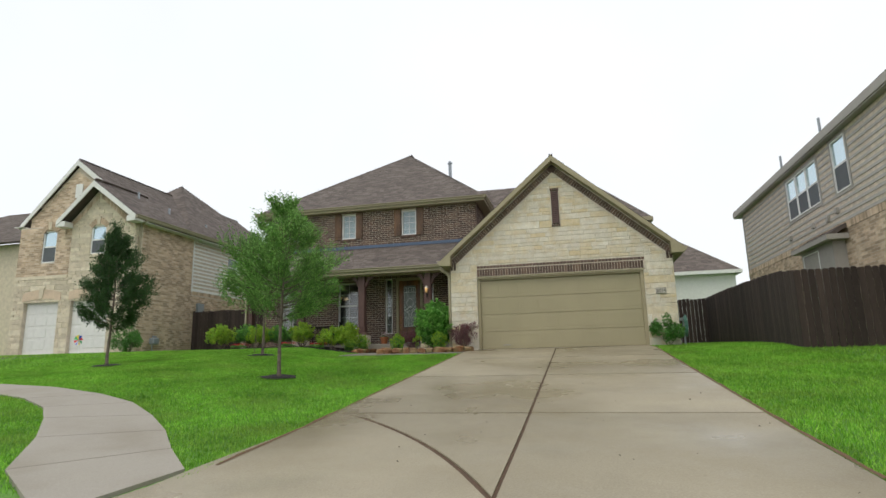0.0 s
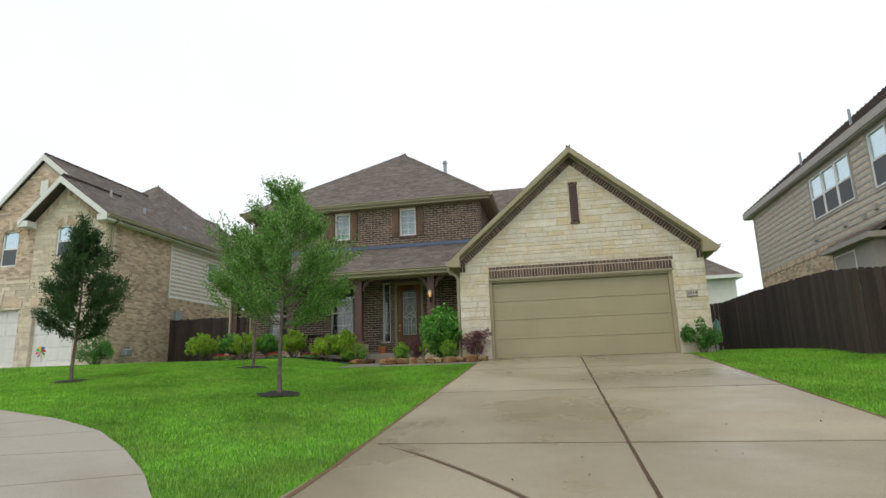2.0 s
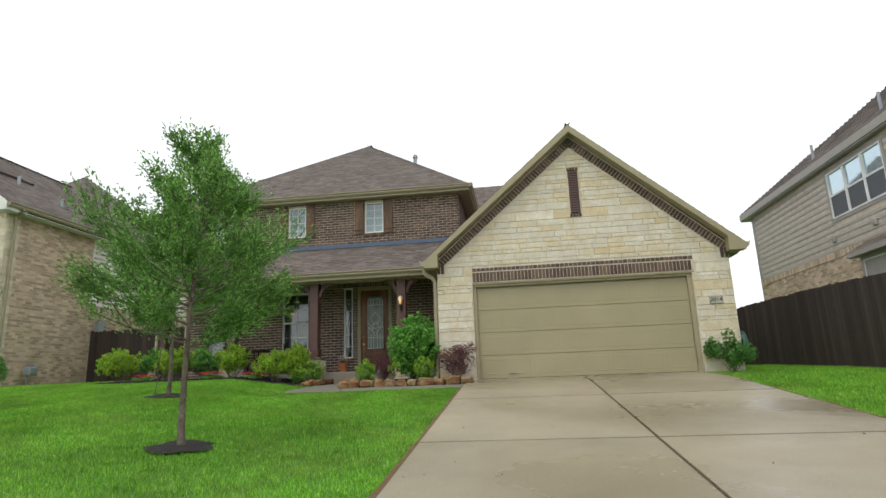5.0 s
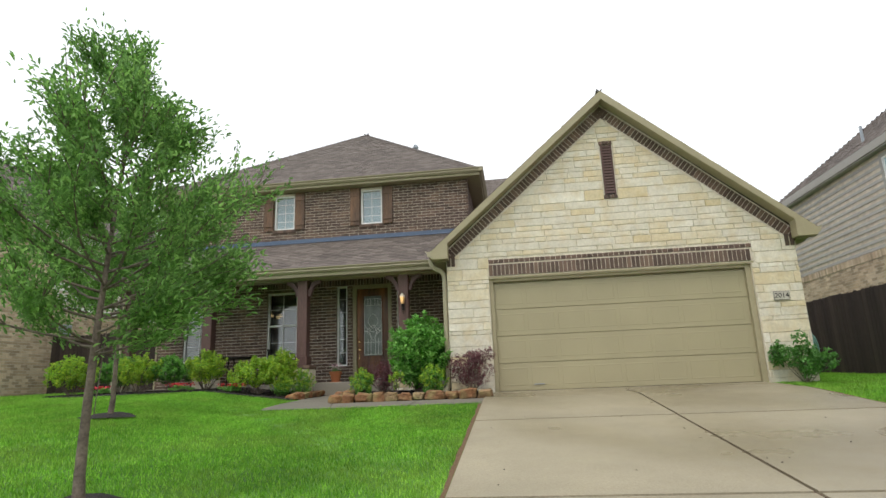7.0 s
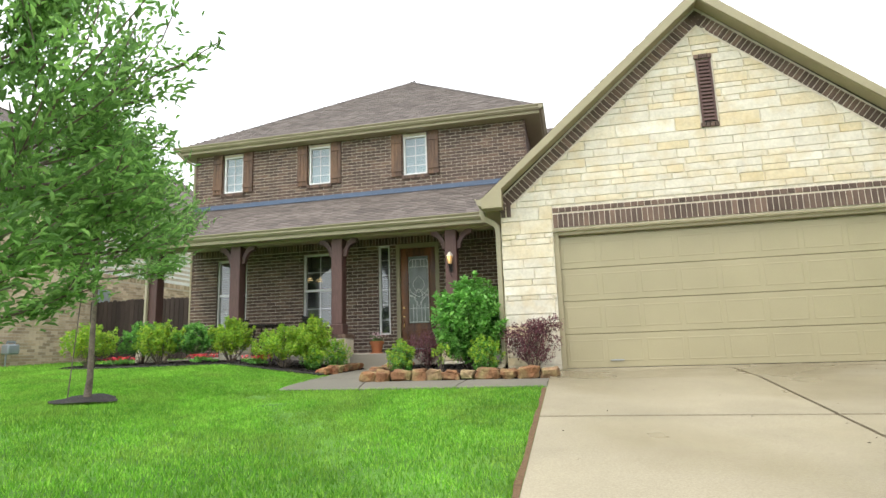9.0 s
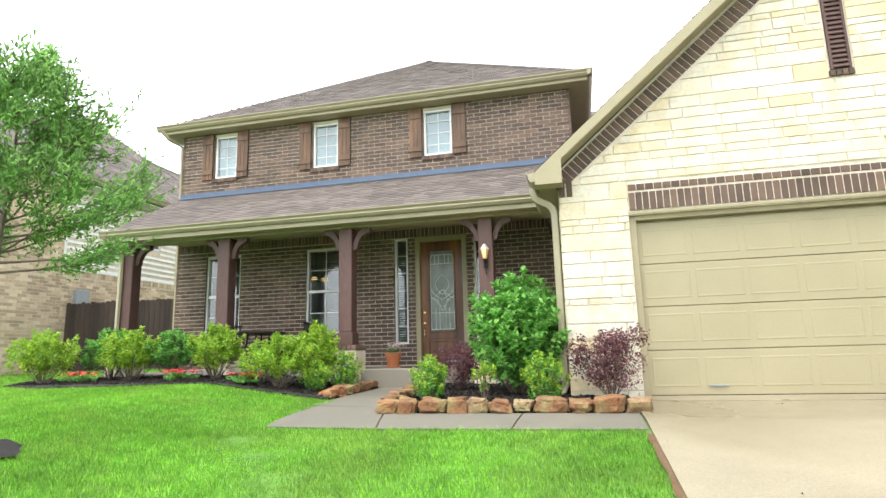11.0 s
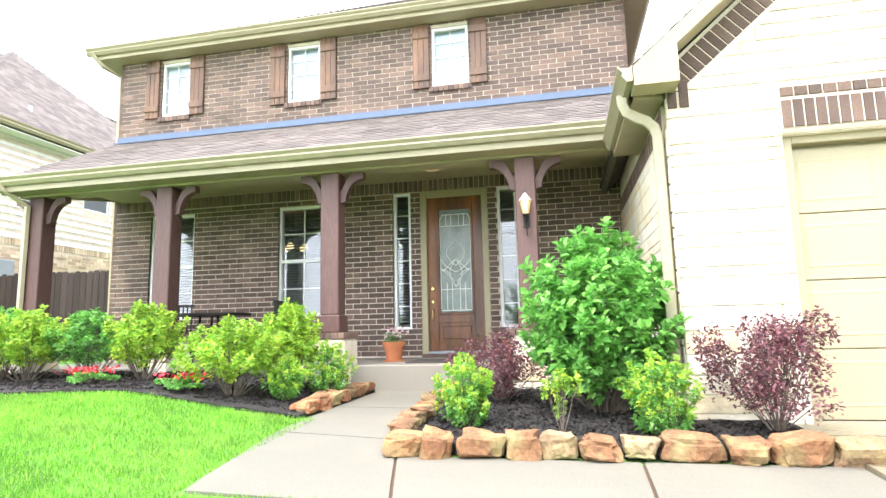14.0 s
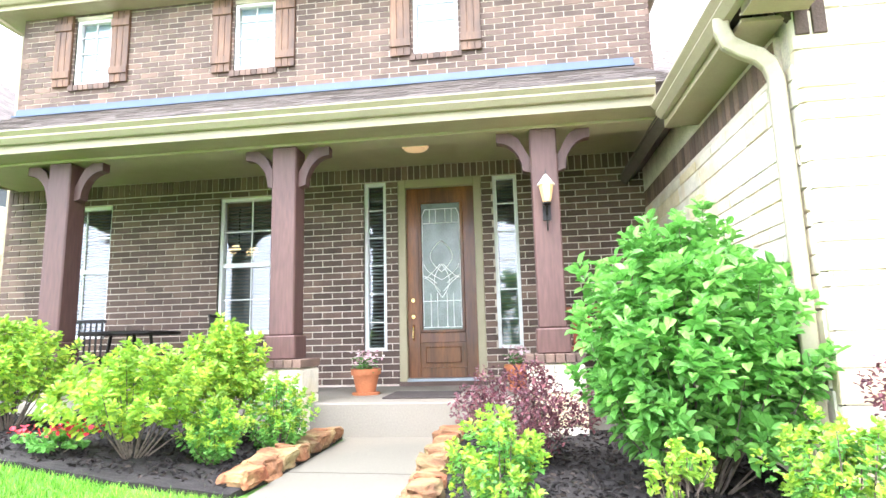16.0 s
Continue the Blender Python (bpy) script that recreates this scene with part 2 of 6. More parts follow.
# ---- mesh helpers ----
def part(name, bm, mat=None, parent=None, label="", smooth=False):
    me = bpy.data.meshes.new(name)
    bmesh.ops.recalc_face_normals(bm, faces=bm.faces[:])
    bm.to_mesh(me)
    bm.free()
    if smooth:
        me.shade_smooth()
    if mat:
        me.materials.append(mat)
    ob = new(name, me)
    if parent:
        ob.parent = parent
    if label:
        tagged(ob, label)
    return ob


def empty(name, x=0, y=0, z=0):
    ob = new(name)
    ob.location = (x, y, z)
    ob.empty_display_size = 0.2
    return ob


def local(ob_parent, ob):
    """Keeps world coordinates of a part whose parent Empty stands elsewhere."""
    ob.matrix_parent_inverse = Matrix.Translation(ob_parent.location).inverted()
    return ob


def box(bm, x0, x1, y0, y1, z0, z1):
    v = [bm.verts.new(p) for p in ((x0, y0, z0), (x1, y0, z0), (x1, y1, z0), (x0, y1, z0), (x0, y0, z1), (x1, y0, z1), (x1, y1, z1), (x0, y1, z1))]
    for f in ((0, 3, 2, 1), (4, 5, 6, 7), (0, 1, 5, 4), (1, 2, 6, 5), (2, 3, 7, 6), (3, 0, 4, 7)):
        bm.faces.new([v[i] for i in f])
    return v


def bevelled(bm, w=0.006):
    bmesh.ops.bevel(bm, geom=bm.edges[:], offset=w, segments=1, affect="EDGES")
    return bm


def boxes(*dims, bevel=0.0):
    bm = bmesh.new()
    for d in dims:
        box(bm, *d)
    return bevelled(bm, bevel) if bevel else bm


def prism(bm, pts, depth):
    """A solid from a planar outline and a depth vector."""
    d = Vector(depth)
    a = [bm.verts.new(p) for p in pts]
    b = [bm.verts.new(Vector(p) + d) for p in pts]
    bm.faces.new(a)
    bm.faces.new(list(reversed(b)))
    for i in range(len(pts)):
        j = (i + 1) % len(pts)
        bm.faces.new((a[i], b[i], b[j], a[j]))
    return bm


def tube(bm, p0, p1, r0, r1, sides=10, caps=True):
    p0, p1 = Vector(p0), Vector(p1)
    q = (p1 - p0).to_track_quat("Z", "Y")
    rings = []
    for p, r in ((p0, r0), (p1, r1)):
        rings.append([bm.verts.new(p + q @ Vector((r * math.cos(a), r * math.sin(a), 0))) for a in (2 * math.pi * k / sides for k in range(sides))])
    for k in range(sides):
        bm.faces.new((rings[0][k], rings[0][(k + 1) % sides], rings[1][(k + 1) % sides], rings[1][k]))
    if caps:
        bm.faces.new(list(reversed(rings[0])))
        bm.faces.new(rings[1])


def pipe(bm, pts, r, sides=8):
    for a, b in zip(pts, pts[1:]):
        tube(bm, a, b, r, r, sides)


def lathe(bm, profile, x, y, z, sides=20):
    rings = [[bm.verts.new((x + r * math.cos(2 * math.pi * k / sides), y + r * math.sin(2 * math.pi * k / sides), z + h)) for k in range(sides)] for r, h in profile]
    for a, b in zip(rings, rings[1:]):
        for k in range(sides):
            bm.faces.new((a[k], a[(k + 1) % sides], b[(k + 1) % sides], b[k]))
    bm.faces.new(list(reversed(rings[0])))
    bm.faces.new(rings[-1])


def raw(name, verts, faces, mat, parent=None, smooth=False):
    """One mesh from arrays of vertices and equal-sided faces."""
    verts, faces = np.asarray(verts, dtype=np.float32).reshape(-1, 3), np.asarray(faces, dtype=np.int32)
    k = faces.shape[1]
    me = bpy.data.meshes.new(name)
    me.vertices.add(len(verts))
    me.vertices.foreach_set("co", verts.ravel())
    me.loops.add(faces.size)
    me.loops.foreach_set("vertex_index", faces.ravel())
    me.polygons.add(len(faces))
    me.polygons.foreach_set("loop_start", np.arange(0, faces.size, k, dtype=np.int32))
    me.polygons.foreach_set("loop_total", np.full(len(faces), k, dtype=np.int32))
    me.update(calc_edges=True)
    me.shade_flat()
    me.materials.append(mat)
    ob = new(name, me)
    if parent:
        ob.parent = parent
    return ob


CUBE_F = np.array(((0, 3, 2, 1), (4, 5, 6, 7), (0, 1, 5, 4), (1, 2, 6, 5), (2, 3, 7, 6), (3, 0, 4, 7)))


def box_field(name, rows, mat, parent=None):
    """Many separate boxes, given as rows x0 x1 y0 y1 z0 z1, joined."""
    r = np.array(rows, dtype=np.float32)
    i = np.array(((0, 2, 4), (1, 2, 4), (1, 3, 4), (0, 3, 4), (0, 2, 5), (1, 2, 5), (1, 3, 5), (0, 3, 5)))
    v = r[:, i]
    f = (np.arange(len(r))[:, None, None] * 8 + CUBE_F[None]).reshape(-1, 4)
    return tagged(raw(name, v, f, mat, parent), kind="stuff")


M_THATCH = material("dry_edge", (0.16, 0.09, 0.04), 0.95, vary=0.35, scale=6, fine=60, bump=0.8, tint=(0.1, 0.06, 0.03))
def parts(name, dims, mat, parent, label="", bevel=0.0):
    """One part for each box in dims."""
    return [part(name, boxes(d, bevel=bevel), mat, parent, label) for d in dims]


rng = np.random.default_rng(4)
OAK = (-2.57, -7.2)


# ---- ground ----
SLOPE_Y = (-60.0, -20.0, -11.0, -1.5, 0.0, 4.0, 60.0)
SLOPE_Z = (-1.9, -1.75, -1.0, -0.07, 0.0, 0.1, 0.3)


def pave_z(y):
    return float(np.interp(y, SLOPE_Y, SLOPE_Z))


def ground_z(x, y):
    z = np.interp(y, SLOPE_Y, SLOPE_Z)
    start, rise = np.interp(y, (-6.0, -2.0), (-0.5, -4.0)), np.interp(y, (-6.0, -2.0), (0.05, 0.13))
    return z + np.clip((start - np.asarray(x)) * rise, 0, 0.24) * np.interp(y, (-15.5, -12.5), (0.0, 1.0)) - 0.03


def build_ground():
    xs = np.concatenate([np.linspace(-400, -32, 8), np.linspace(-30, 30, 121), np.linspace(32, 400, 8)])
    ys = np.concatenate([np.linspace(-300, -42, 6), np.linspace(-40, 40, 161), np.linspace(42, 500, 8)])
    gx, gy = np.meshgrid(xs, ys)
    gz = ground_z(gx, gy)
    v = np.stack([gx, gy, gz], -1).reshape(-1, 3)
    nx = len(xs)
    i = (np.arange(len(ys) - 1)[:, None] * nx + np.arange(nx - 1)[None]).ravel()
    f = np.stack([i, i + 1, i + 1 + nx, i + nx], -1)
    ob = raw("ground", v, f, M_SOIL)
    tagged(ob, "mown green lawn sloping down to the street", "lawn", kind="structure")


build_ground()


def slab(name, parent, pts, mat, lift=0.0, thick=0.12):
    """A paving slab whose outline follows the slope; pts in plan."""
    bm = bmesh.new()
    vs = [bm.verts.new((x, y, 0)) for x, y in pts]
    bm.faces.new(vs)
    for yy in np.arange(-30, 5, 0.75):
        geom = bm.verts[:] + bm.edges[:] + bm.faces[:]
        bmesh.ops.bisect_plane(bm, geom=geom, plane_co=(0, yy, 0), plane_no=(0, 1, 0))
    for v in bm.verts:
        v.co.z = pave_z(v.co.y) + lift
    top = bm.faces[:]
    r = bmesh.ops.extrude_face_region(bm, geom=top)
    for e in r["geom"]:
        if isinstance(e, bmesh.types.BMVert):
            e.co.z -= thick
    return part(name, bm, mat, parent)


def arc(t):
    """The apron's curved joint, from the lawn's edge to the seam and beyond."""
    a = Vector((-0.14, -10.05))
    b = Vector((1.465, -11.325))
    c = Vector((2.33, -13.3))
    p = a.lerp(b, t).lerp(b.lerp(c, t), t)
    return (p.x, p.y)


driveway = tagged(empty("driveway"), "wide concrete driveway of jointed slabs, damp and stained", "driveway", kind="structure")
DL, DR, SEAM, J = -0.12, 4.83, 2.33, 0.017
CROSS = (-0.35, -3.57, -6.77, -10.2)
for y1, y0, step in zip(CROSS, CROSS[1:], (0.009, 0.006, 0.003)):
    slab("slab", driveway, ((DL, y0 + J), (SEAM - J, y0 + J), (SEAM - J, y1 - J), (DL, y1 - J)), M_CONCRETE, lift=step)
    slab("slab", driveway, ((SEAM + J, y0 + J), (DR, y0 + J), (DR, y1 - J), (SEAM + J, y1 - J)), M_CONCRETE, lift=step)
slab("slab", driveway, ((DL, -0.35 + J), (DR, -0.35 + J), (DR, 0.16), (DL, 0.16)), M_CONCRETE, lift=0.011)
inner = [arc(t) for t in np.linspace(0, 1, 12)]
slab("slab", driveway, [(SEAM - J, -10.2 - J), (DL + 0.1, -10.2 - J)] + [(x + 0.02, y + 0.02) for x, y in inner[2:-1]] + [(SEAM - J, -13.2)], M_CONCRETE)
slab("slab", driveway, [(DL, -10.1)] + [(DL - 0.03, -11.0), (-0.28, -12.6), (-0.3, -13.2), (-0.5, -14.0), (-1.6, -15.6), (-3.2, -17.0), (-3.2, -17.4), (SEAM - J, -17.4), (SEAM - J, -13.3)] + [(x - 0.02, y - 0.02) for x, y in reversed(inner[1:-1])], M_CONCRETE)
slab("slab", driveway, ((SEAM + J, -10.2 - J), (SEAM + J, -17.4), (7.2, -17.4), (6.4, -16.2), (5.2, -14.6), (DR, -13.0), (DR, -10.2 - J)), M_CONCRETE)
slab("joint_filler", driveway, ((DL + 0.02, -17.3), (DR - 0.02, -17.3), (DR - 0.02, 0.1), (DL + 0.02, 0.1)), M_JOINT, lift=-0.012, thick=0.05)

road = tagged(slab("road", None, ((-60, -30), (60, -30), (60, -17.45), (-60, -17.45)), M_WALK, lift=0.0), "pale concrete residential street", "road", kind="structure")

sidewalk = tagged(empty("sidewalk"), "curved pale concrete public sidewalk with joints", "sidewalk", kind="structure")
SW_R = [(-0.34, -12.75), (-0.95, -12.15), (-1.57, -11.47), (-2.33, -10.78), (-3.21, -10.11), (-4.2, -9.63), (-5.54, -9.2), (-7.76, -8.56), (-11.73, -7.86), (-18.16, -7.27), (-27.7, -7.7)]
SW_L = [(-0.55, -13.9), (-1.82, -13.08), (-2.6, -12.12), (-3.44, -11.28), (-4.1, -10.7), (-4.95, -10.24), (-6.26, -9.75), (-8.2, -9.3), (-11.98, -8.82), (-18.16, -8.44), (-27.7, -8.86)]
for k in range(len(SW_R) - 1):
    a, b, c, d = Vector(SW_R[k]), Vector(SW_R[k + 1]), Vector(SW_L[k + 1]), Vector(SW_L[k])
    e = (b - a).normalized() * 0.008
    bm = bmesh.new()
    pts = [a + e, b - e, c - e, d + e]
    vs = [bm.verts.new((p.x, p.y, float(ground_z(p.x, p.y)) + 0.035)) for p in pts]
    f = bm.faces.new(vs)
    bmesh.ops.subdivide_edges(bm, edges=bm.edges[:], cuts=3, use_grid_fill=True)
    r = bmesh.ops.extrude_face_region(bm, geom=bm.faces[:])
    for q in r["geom"]:
        if isinstance(q, bmesh.types.BMVert):
            q.co.z -= 0.1
    part("slab", bm, M_SIDEWALK, sidewalk)

walkway = tagged(empty("walkway"), "concrete front walk leading from the driveway to the porch", "walkway", kind="structure")
WALK_SLABS = (
    ((-1.29, -1.8), (DL - 0.015, -1.78), (DL - 0.015, -1.0), (-1.27, -1.0)),
    ((-2.58, -1.8), (-1.31, -1.8), (-1.29, -1.0), (-2.79, -0.98)),
    ((-3.8, -1.72), (-2.6, -1.8), (-2.81, -0.98), (-2.92, -0.55), (-3.98, -0.35)),
    ((-3.98, -0.33), (-2.92, -0.53), (-3.0, 0.75), (-3.96, 0.8)),
    ((-3.96, 0.82), (-3.0, 0.77), (-3.02, 2.0), (-3.9, 2.0)),
)
for pts in WALK_SLABS:
    slab("slab", walkway, pts, M_WALK, lift=-0.012)
slab("joint_filler", walkway, ((-3.75, -1.68), (DL - 0.03, -1.76), (DL - 0.03, -1.02), (-2.84, -1.02), (-2.96, -0.5), (-3.04, 1.98), (-3.88, 1.98), (-3.93, -0.3)), M_JOINT, lift=-0.024, thick=0.05)


# ---- masonry helpers ----
def wall_panels(bm, u0, u1, z0, z1, d0, d1, holes, axis="x"):
    """A wall of thickness d0..d1 with rectangular openings (u0, u1, z0, z1)."""
    us = sorted({u0, u1, *(h[0] for h in holes), *(h[1] for h in holes)})
    for a, b in zip(us, us[1:]):
        spans, z = [], z0
        for h in sorted((h for h in holes if h[0] <= a + 1e-6 and h[1] >= b - 1e-6), key=lambda h: h[2]):
            spans.append((z, h[2]))
            z = h[3]
        spans.append((z, z1))
        for s, e in spans:
            if e - s > 1e-4:
                if axis == "x":
                    box(bm, a, b, d0, d1, s, e)
                else:
                    box(bm, d0, d1, a, b, s, e)


def courses(u0, u1, z0, z1, holes, length=0.254, height=0.08, joint=0.012):
    """Running-bond bricks (ua, ub, za, zb) in a rectangle, cut at openings."""
    out, row, z = [], 0, z0
    while z + height <= z1 + 0.02:
        zt = min(z + height - joint, z1)
        u = u0 - (length / 2 if row % 2 else 0)
        while u < u1 - 0.01:
            segs = [(max(u, u0), min(u + length - joint, u1))]
            for h in holes:
                if h[2] < zt - 0.02 and h[3] > z + 0.02:
                    nxt = []
                    for a, b in segs:
                        if h[1] <= a or h[0] >= b:
                            nxt.append((a, b))
                        else:
                            if h[0] - a > 0.02:
                                nxt.append((a, h[0]))
                            if b - h[1] > 0.02:
                                nxt.append((h[1], b))
                    segs = nxt
            out += [(a, b, z, zt) for a, b in segs if b - a > 0.02]
            u += length
        z += height
        row += 1
    return out


def unit_brick(w, d, h, mat):
    bm = boxes((-w / 2, w / 2, -d / 2, d / 2, -h / 2, h / 2))
    bmesh.ops.bevel(bm, geom=[e for e in bm.edges if e.verts[0].co.y < 0 and e.verts[1].co.y < 0], offset=0.004, segments=1, affect="EDGES")
    me = bpy.data.meshes.new("brick")
    bm.to_mesh(me)
    bm.free()
    me.materials.append(mat)
    return me


def place(name, me, parent, m):
    ob = new(name, me)
    ob.parent = parent
    ob.matrix_local = m
    return ob


FULL = unit_brick(0.242, 0.05, 0.069, M_BRICK)
SOLDIER = unit_brick(0.07, 0.05, 0.19, M_BRICK)

# ---- our house ----
WY = 3.78
house = tagged(empty("house"), "two-storey dark brown brick house with porch and stone-faced garage gable", "house")
DOOR = (-3.80, -2.74, 0.36, 2.89)
SIDES = ((-4.24, -3.95, 0.75, 2.88), (-2.60, -2.30, 0.75, 2.88))
LOWER = ((-6.19, -5.34, 1.0, 2.79), (-8.59, -7.74, 1.0, 2.79))
UPPER = ((-8.50, -7.94, 4.58, 5.58), (-6.07, -5.48, 4.58, 5.58), (-3.56, -2.96, 4.58, 5.58))
HOLES = (DOOR, *SIDES, *LOWER, *UPPER)
XL, XR = -9.34, -0.56
bm = bmesh.new()
wall_panels(bm, XL + 0.012, XR - 0.012, -0.1, 5.86, WY + 0.005, WY + 0.24, HOLES)
front = part("wall_front", bm, M_MORTAR, house, "dark brown brick wall with pale mortar")
bm = boxes((XL + 0.005, XL + 0.24, WY + 0.24, 16.5, -0.1, 5.86))
side_l = part("wall_side", bm, M_MORTAR, house)
bm = boxes((XR - 0.24, XR - 0.005, WY + 0.24, 16.5, 2.5, 5.86))
side_r = part("wall_side", bm, M_MORTAR, house)
bm = boxes((XL, 5.7, 16.5, 16.74, -0.1, 5.86))
part("wall_rear", bm, M_MORTAR, house)
bm = boxes((XL + 0.24, XR - 0.24, WY + 4.2, WY + 4.3, 0.3, 5.8), (XL + 0.24, XR - 0.24, WY + 0.25, WY + 4.2, 0.25, 0.33), (XL + 0.24, XR - 0.24, WY + 0.25, WY + 4.2, 3.1, 3.3),
           (XL + 0.24, XR - 0.24, WY + 0.25, WY + 4.2, 5.75, 5.85), (-4.9, -4.8, WY + 0.25, WY + 4.2, 0.33, 3.1), (-4.75, -4.65, WY + 0.25, WY + 4.2, 3.3, 5.75))
part("inner_wall", bm, M_DARK_ROOM, house)
# bricks of the front
near, rest = [], []
for a, b, z, zt in courses(XL, XR, 0.36, 2.89, (DOOR, *SIDES, *LOWER), height=0.0813) + courses(XL, XR, 3.07, 5.8, UPPER):
    full = abs(b - a - 0.242) < 1e-3 and abs(zt - z - 0.0685) < 2e-3
    if full and -5.3 < a < -1.3 and z < 2.9:
        near.append((a, b, z, zt))
    else:
        rest.append((a, b, WY - 0.004 * float(rng.random()), WY + 0.05, z, zt))
near.sort(key=lambda r: abs((r[0] + r[1]) / 2 + 3.3))
for k, (a, b, z, zt) in enumerate(near):
    if k < 290:
        place("brick", FULL, front, Matrix.Translation(((a + b) / 2, WY + 0.022 - 0.003 * float(rng.random()), (z + zt) / 2)))
    else:
        rest.append((a, b, WY, WY + 0.05, z, zt))
# soldier course over the porch, sills under the upper windows
for u in np.arange(XL, XR - 0.05, 0.08):
    rest.append((u, u + 0.07, WY - 0.003, WY + 0.05, 2.885, 3.062))
box_field("brick_field", rest, M_BRICK_FIELD, front)
for u0, u1, z0, z1 in UPPER:
    box_field("sill", [(u, min(u + 0.07, u1 + 0.04), WY - 0.035, WY + 0.04, z0 - 0.09, z0 - 0.005) for u in np.arange(u0 - 0.04, u1 + 0.02, 0.08)], M_BRICK_FIELD, front)
rows = [(XL - 0.004 * float(rng.random()), XL + 0.05, a, b, z, zt) for a, b, z, zt in courses(WY, 9.0, 0.3, 5.8, ())]
box_field("brick_field", rows, M_BRICK_FIELD, side_l)
rows = [(XR - 0.05, XR + 0.004 * float(rng.random()), a, b, z, zt) for a, b, z, zt in courses(WY, 9.0, 2.6, 5.8, ())]
box_field("brick_field", rows, M_BRICK_FIELD, side_r)


# ---- roofs ----
def roof_face(name, pts, parent, tab=0.22, step=0.14, near=0, lo_u=0.0, hi_u=0.0):
    """A shingled roof plane. pts: eave left, eave right (from outside), then on round to the top."""
    P = [Vector(p) for p in pts]
    n = (P[1] - P[0]).cross(P[-1] - P[0]).normalized()
    u = (P[1] - P[0]).normalized()
    v = n.cross(u)
    bm = bmesh.new()
    prism(bm, [p - n * 0.004 for p in P], -n * 0.1)
    base = part(name, bm, M_SHINGLE_BASE, parent, "brown asphalt shingle roof")
    flat = [((p - P[0]).dot(u), (p - P[0]).dot(v)) for p in P]
    top = max(b for a, b in flat)
    V, F = [], []
    rowv, odd = -0.02, 0
    count, made = 0, 0
    while rowv < top:
        mid = max(min(rowv + step * 0.5, top - 1e-3), 1e-3)
        xs = []
        for (a0, b0), (a1, b1) in zip(flat, flat[1:] + flat[:1]):
            if (b0 - mid) * (b1 - mid) < 0:
                xs.append(a0 + (a1 - a0) * (mid - b0) / (b1 - b0))
        if len(xs) >= 2:
            lo, hi = min(xs), max(xs)
            s = lo - (0.15 if odd else 0) - 0.1 * float(rng.random())
            while s < hi:
                w = tab * (0.6 + 0.8 * float(rng.random()))
                a, b = max(s, lo), min(s + w - 0.006, hi)
                if b - a > 0.02:
                    h = 0.008 + 0.006 * float(rng.random())
                    q = [P[0] + u * x + v * y + n * z for x, y, z in ((a, rowv, h), (b, rowv, h), (b, rowv + step + 0.03, 0.002), (a, rowv + step + 0.03, 0.002), (a, rowv, -0.003), (b, rowv, -0.003))]
                    count += 1
                    if lo_u < a < hi_u and made < near:
                        made += 1
                        mb = bmesh.new()
                        w6 = [mb.verts.new(p) for p in q]
                        mb.faces.new((w6[0], w6[1], w6[2], w6[3]))
                        mb.faces.new((w6[4], w6[5], w6[1], w6[0]))
                        part("shingle", mb, M_SHINGLE_PIECE, base)
                        s += w
                        continue
                    k = len(V)
                    V += [tuple(p) for p in q]
                    F += [(k, k + 1, k + 2, k + 3), (k + 4, k + 5, k + 1, k)]
                s += w
        rowv += step
        odd = 1 - odd
    tagged(raw("shingle_field", V, F, M_SHINGLE, base), kind="stuff")
    return base


def ridge_cap(pts, parent):
    a, b = Vector(pts[0]), Vector(pts[1])
    d = (b - a)
    L = d.length
    bm = bmesh.new()
    side = d.cross(Vector((0, 0, 1))).normalized()
    k = 0
    while k * 0.16 < L:
        p0, p1 = a + d * (k * 0.16 / L), a + d * (min(L, k * 0.16 + 0.2) / L)
        up0, up1 = Vector((0, 0, 0.035)), Vector((0, 0, 0.02))
        vs = [bm.verts.new(p) for p in (p0 - side * 0.13 + up0 - Vector((0, 0, 0.06)), p0 + up0, p0 + side * 0.13 + up0 - Vector((0, 0, 0.06)),
                                        p1 + side * 0.13 + up1 - Vector((0, 0, 0.06)), p1 + up1, p1 - side * 0.13 + up1 - Vector((0, 0, 0.06)))]
        bm.faces.new((vs[0], vs[1], vs[4], vs[5]))
        bm.faces.new((vs[1], vs[2], vs[3], vs[4]))
        k += 1
    return part("ridge_cap", bm, M_SHINGLE, parent)


E0 = 5.84
C_FL, C_FR, C_BL, C_BR = (-9.7, 3.5, E0), (-0.2, 3.5, E0), (-9.7, 17.0, E0), (-0.2, 17.0, E0)
APEX, APEX_B = (-5.12, 10.45, 10.4), (-5.12, 12.0, 10.4)
main_front = roof_face("roof", (C_FL, C_FR, APEX), house)
main_right = roof_face("roof", (C_FR, C_BR, APEX_B, APEX), house)
main_left = roof_face("roof", (C_BL, C_FL, APEX, APEX_B), house)
roof_face("roof", (C_BR, C_BL, APEX_B), house)
ridge_cap((C_FL, APEX), main_front)
ridge_cap((C_FR, APEX), main_front)
# rear wing
roof_face("roof", ((-0.4, 9.3, 5.9), (6.5, 9.3, 5.9), (4.0, 12.6, 8.75), (-3.0, 12.6, 8.75)), house)
roof_face("roof", ((6.5, 9.3, 5.9), (6.5, 16.9, 5.9), (4.0, 12.6, 8.75)), house)
part("wall_rear_wing", boxes((-0.7, 6.0, 9.8, 16.4, 2.5, 5.9)), M_SIDING_GREY, house)
parts("fascia", ((-0.4, 6.55, 9.22, 9.3, 5.72, 5.9), (6.5, 6.58, 9.3, 16.9, 5.72, 5.9),), M_TRIM, house)


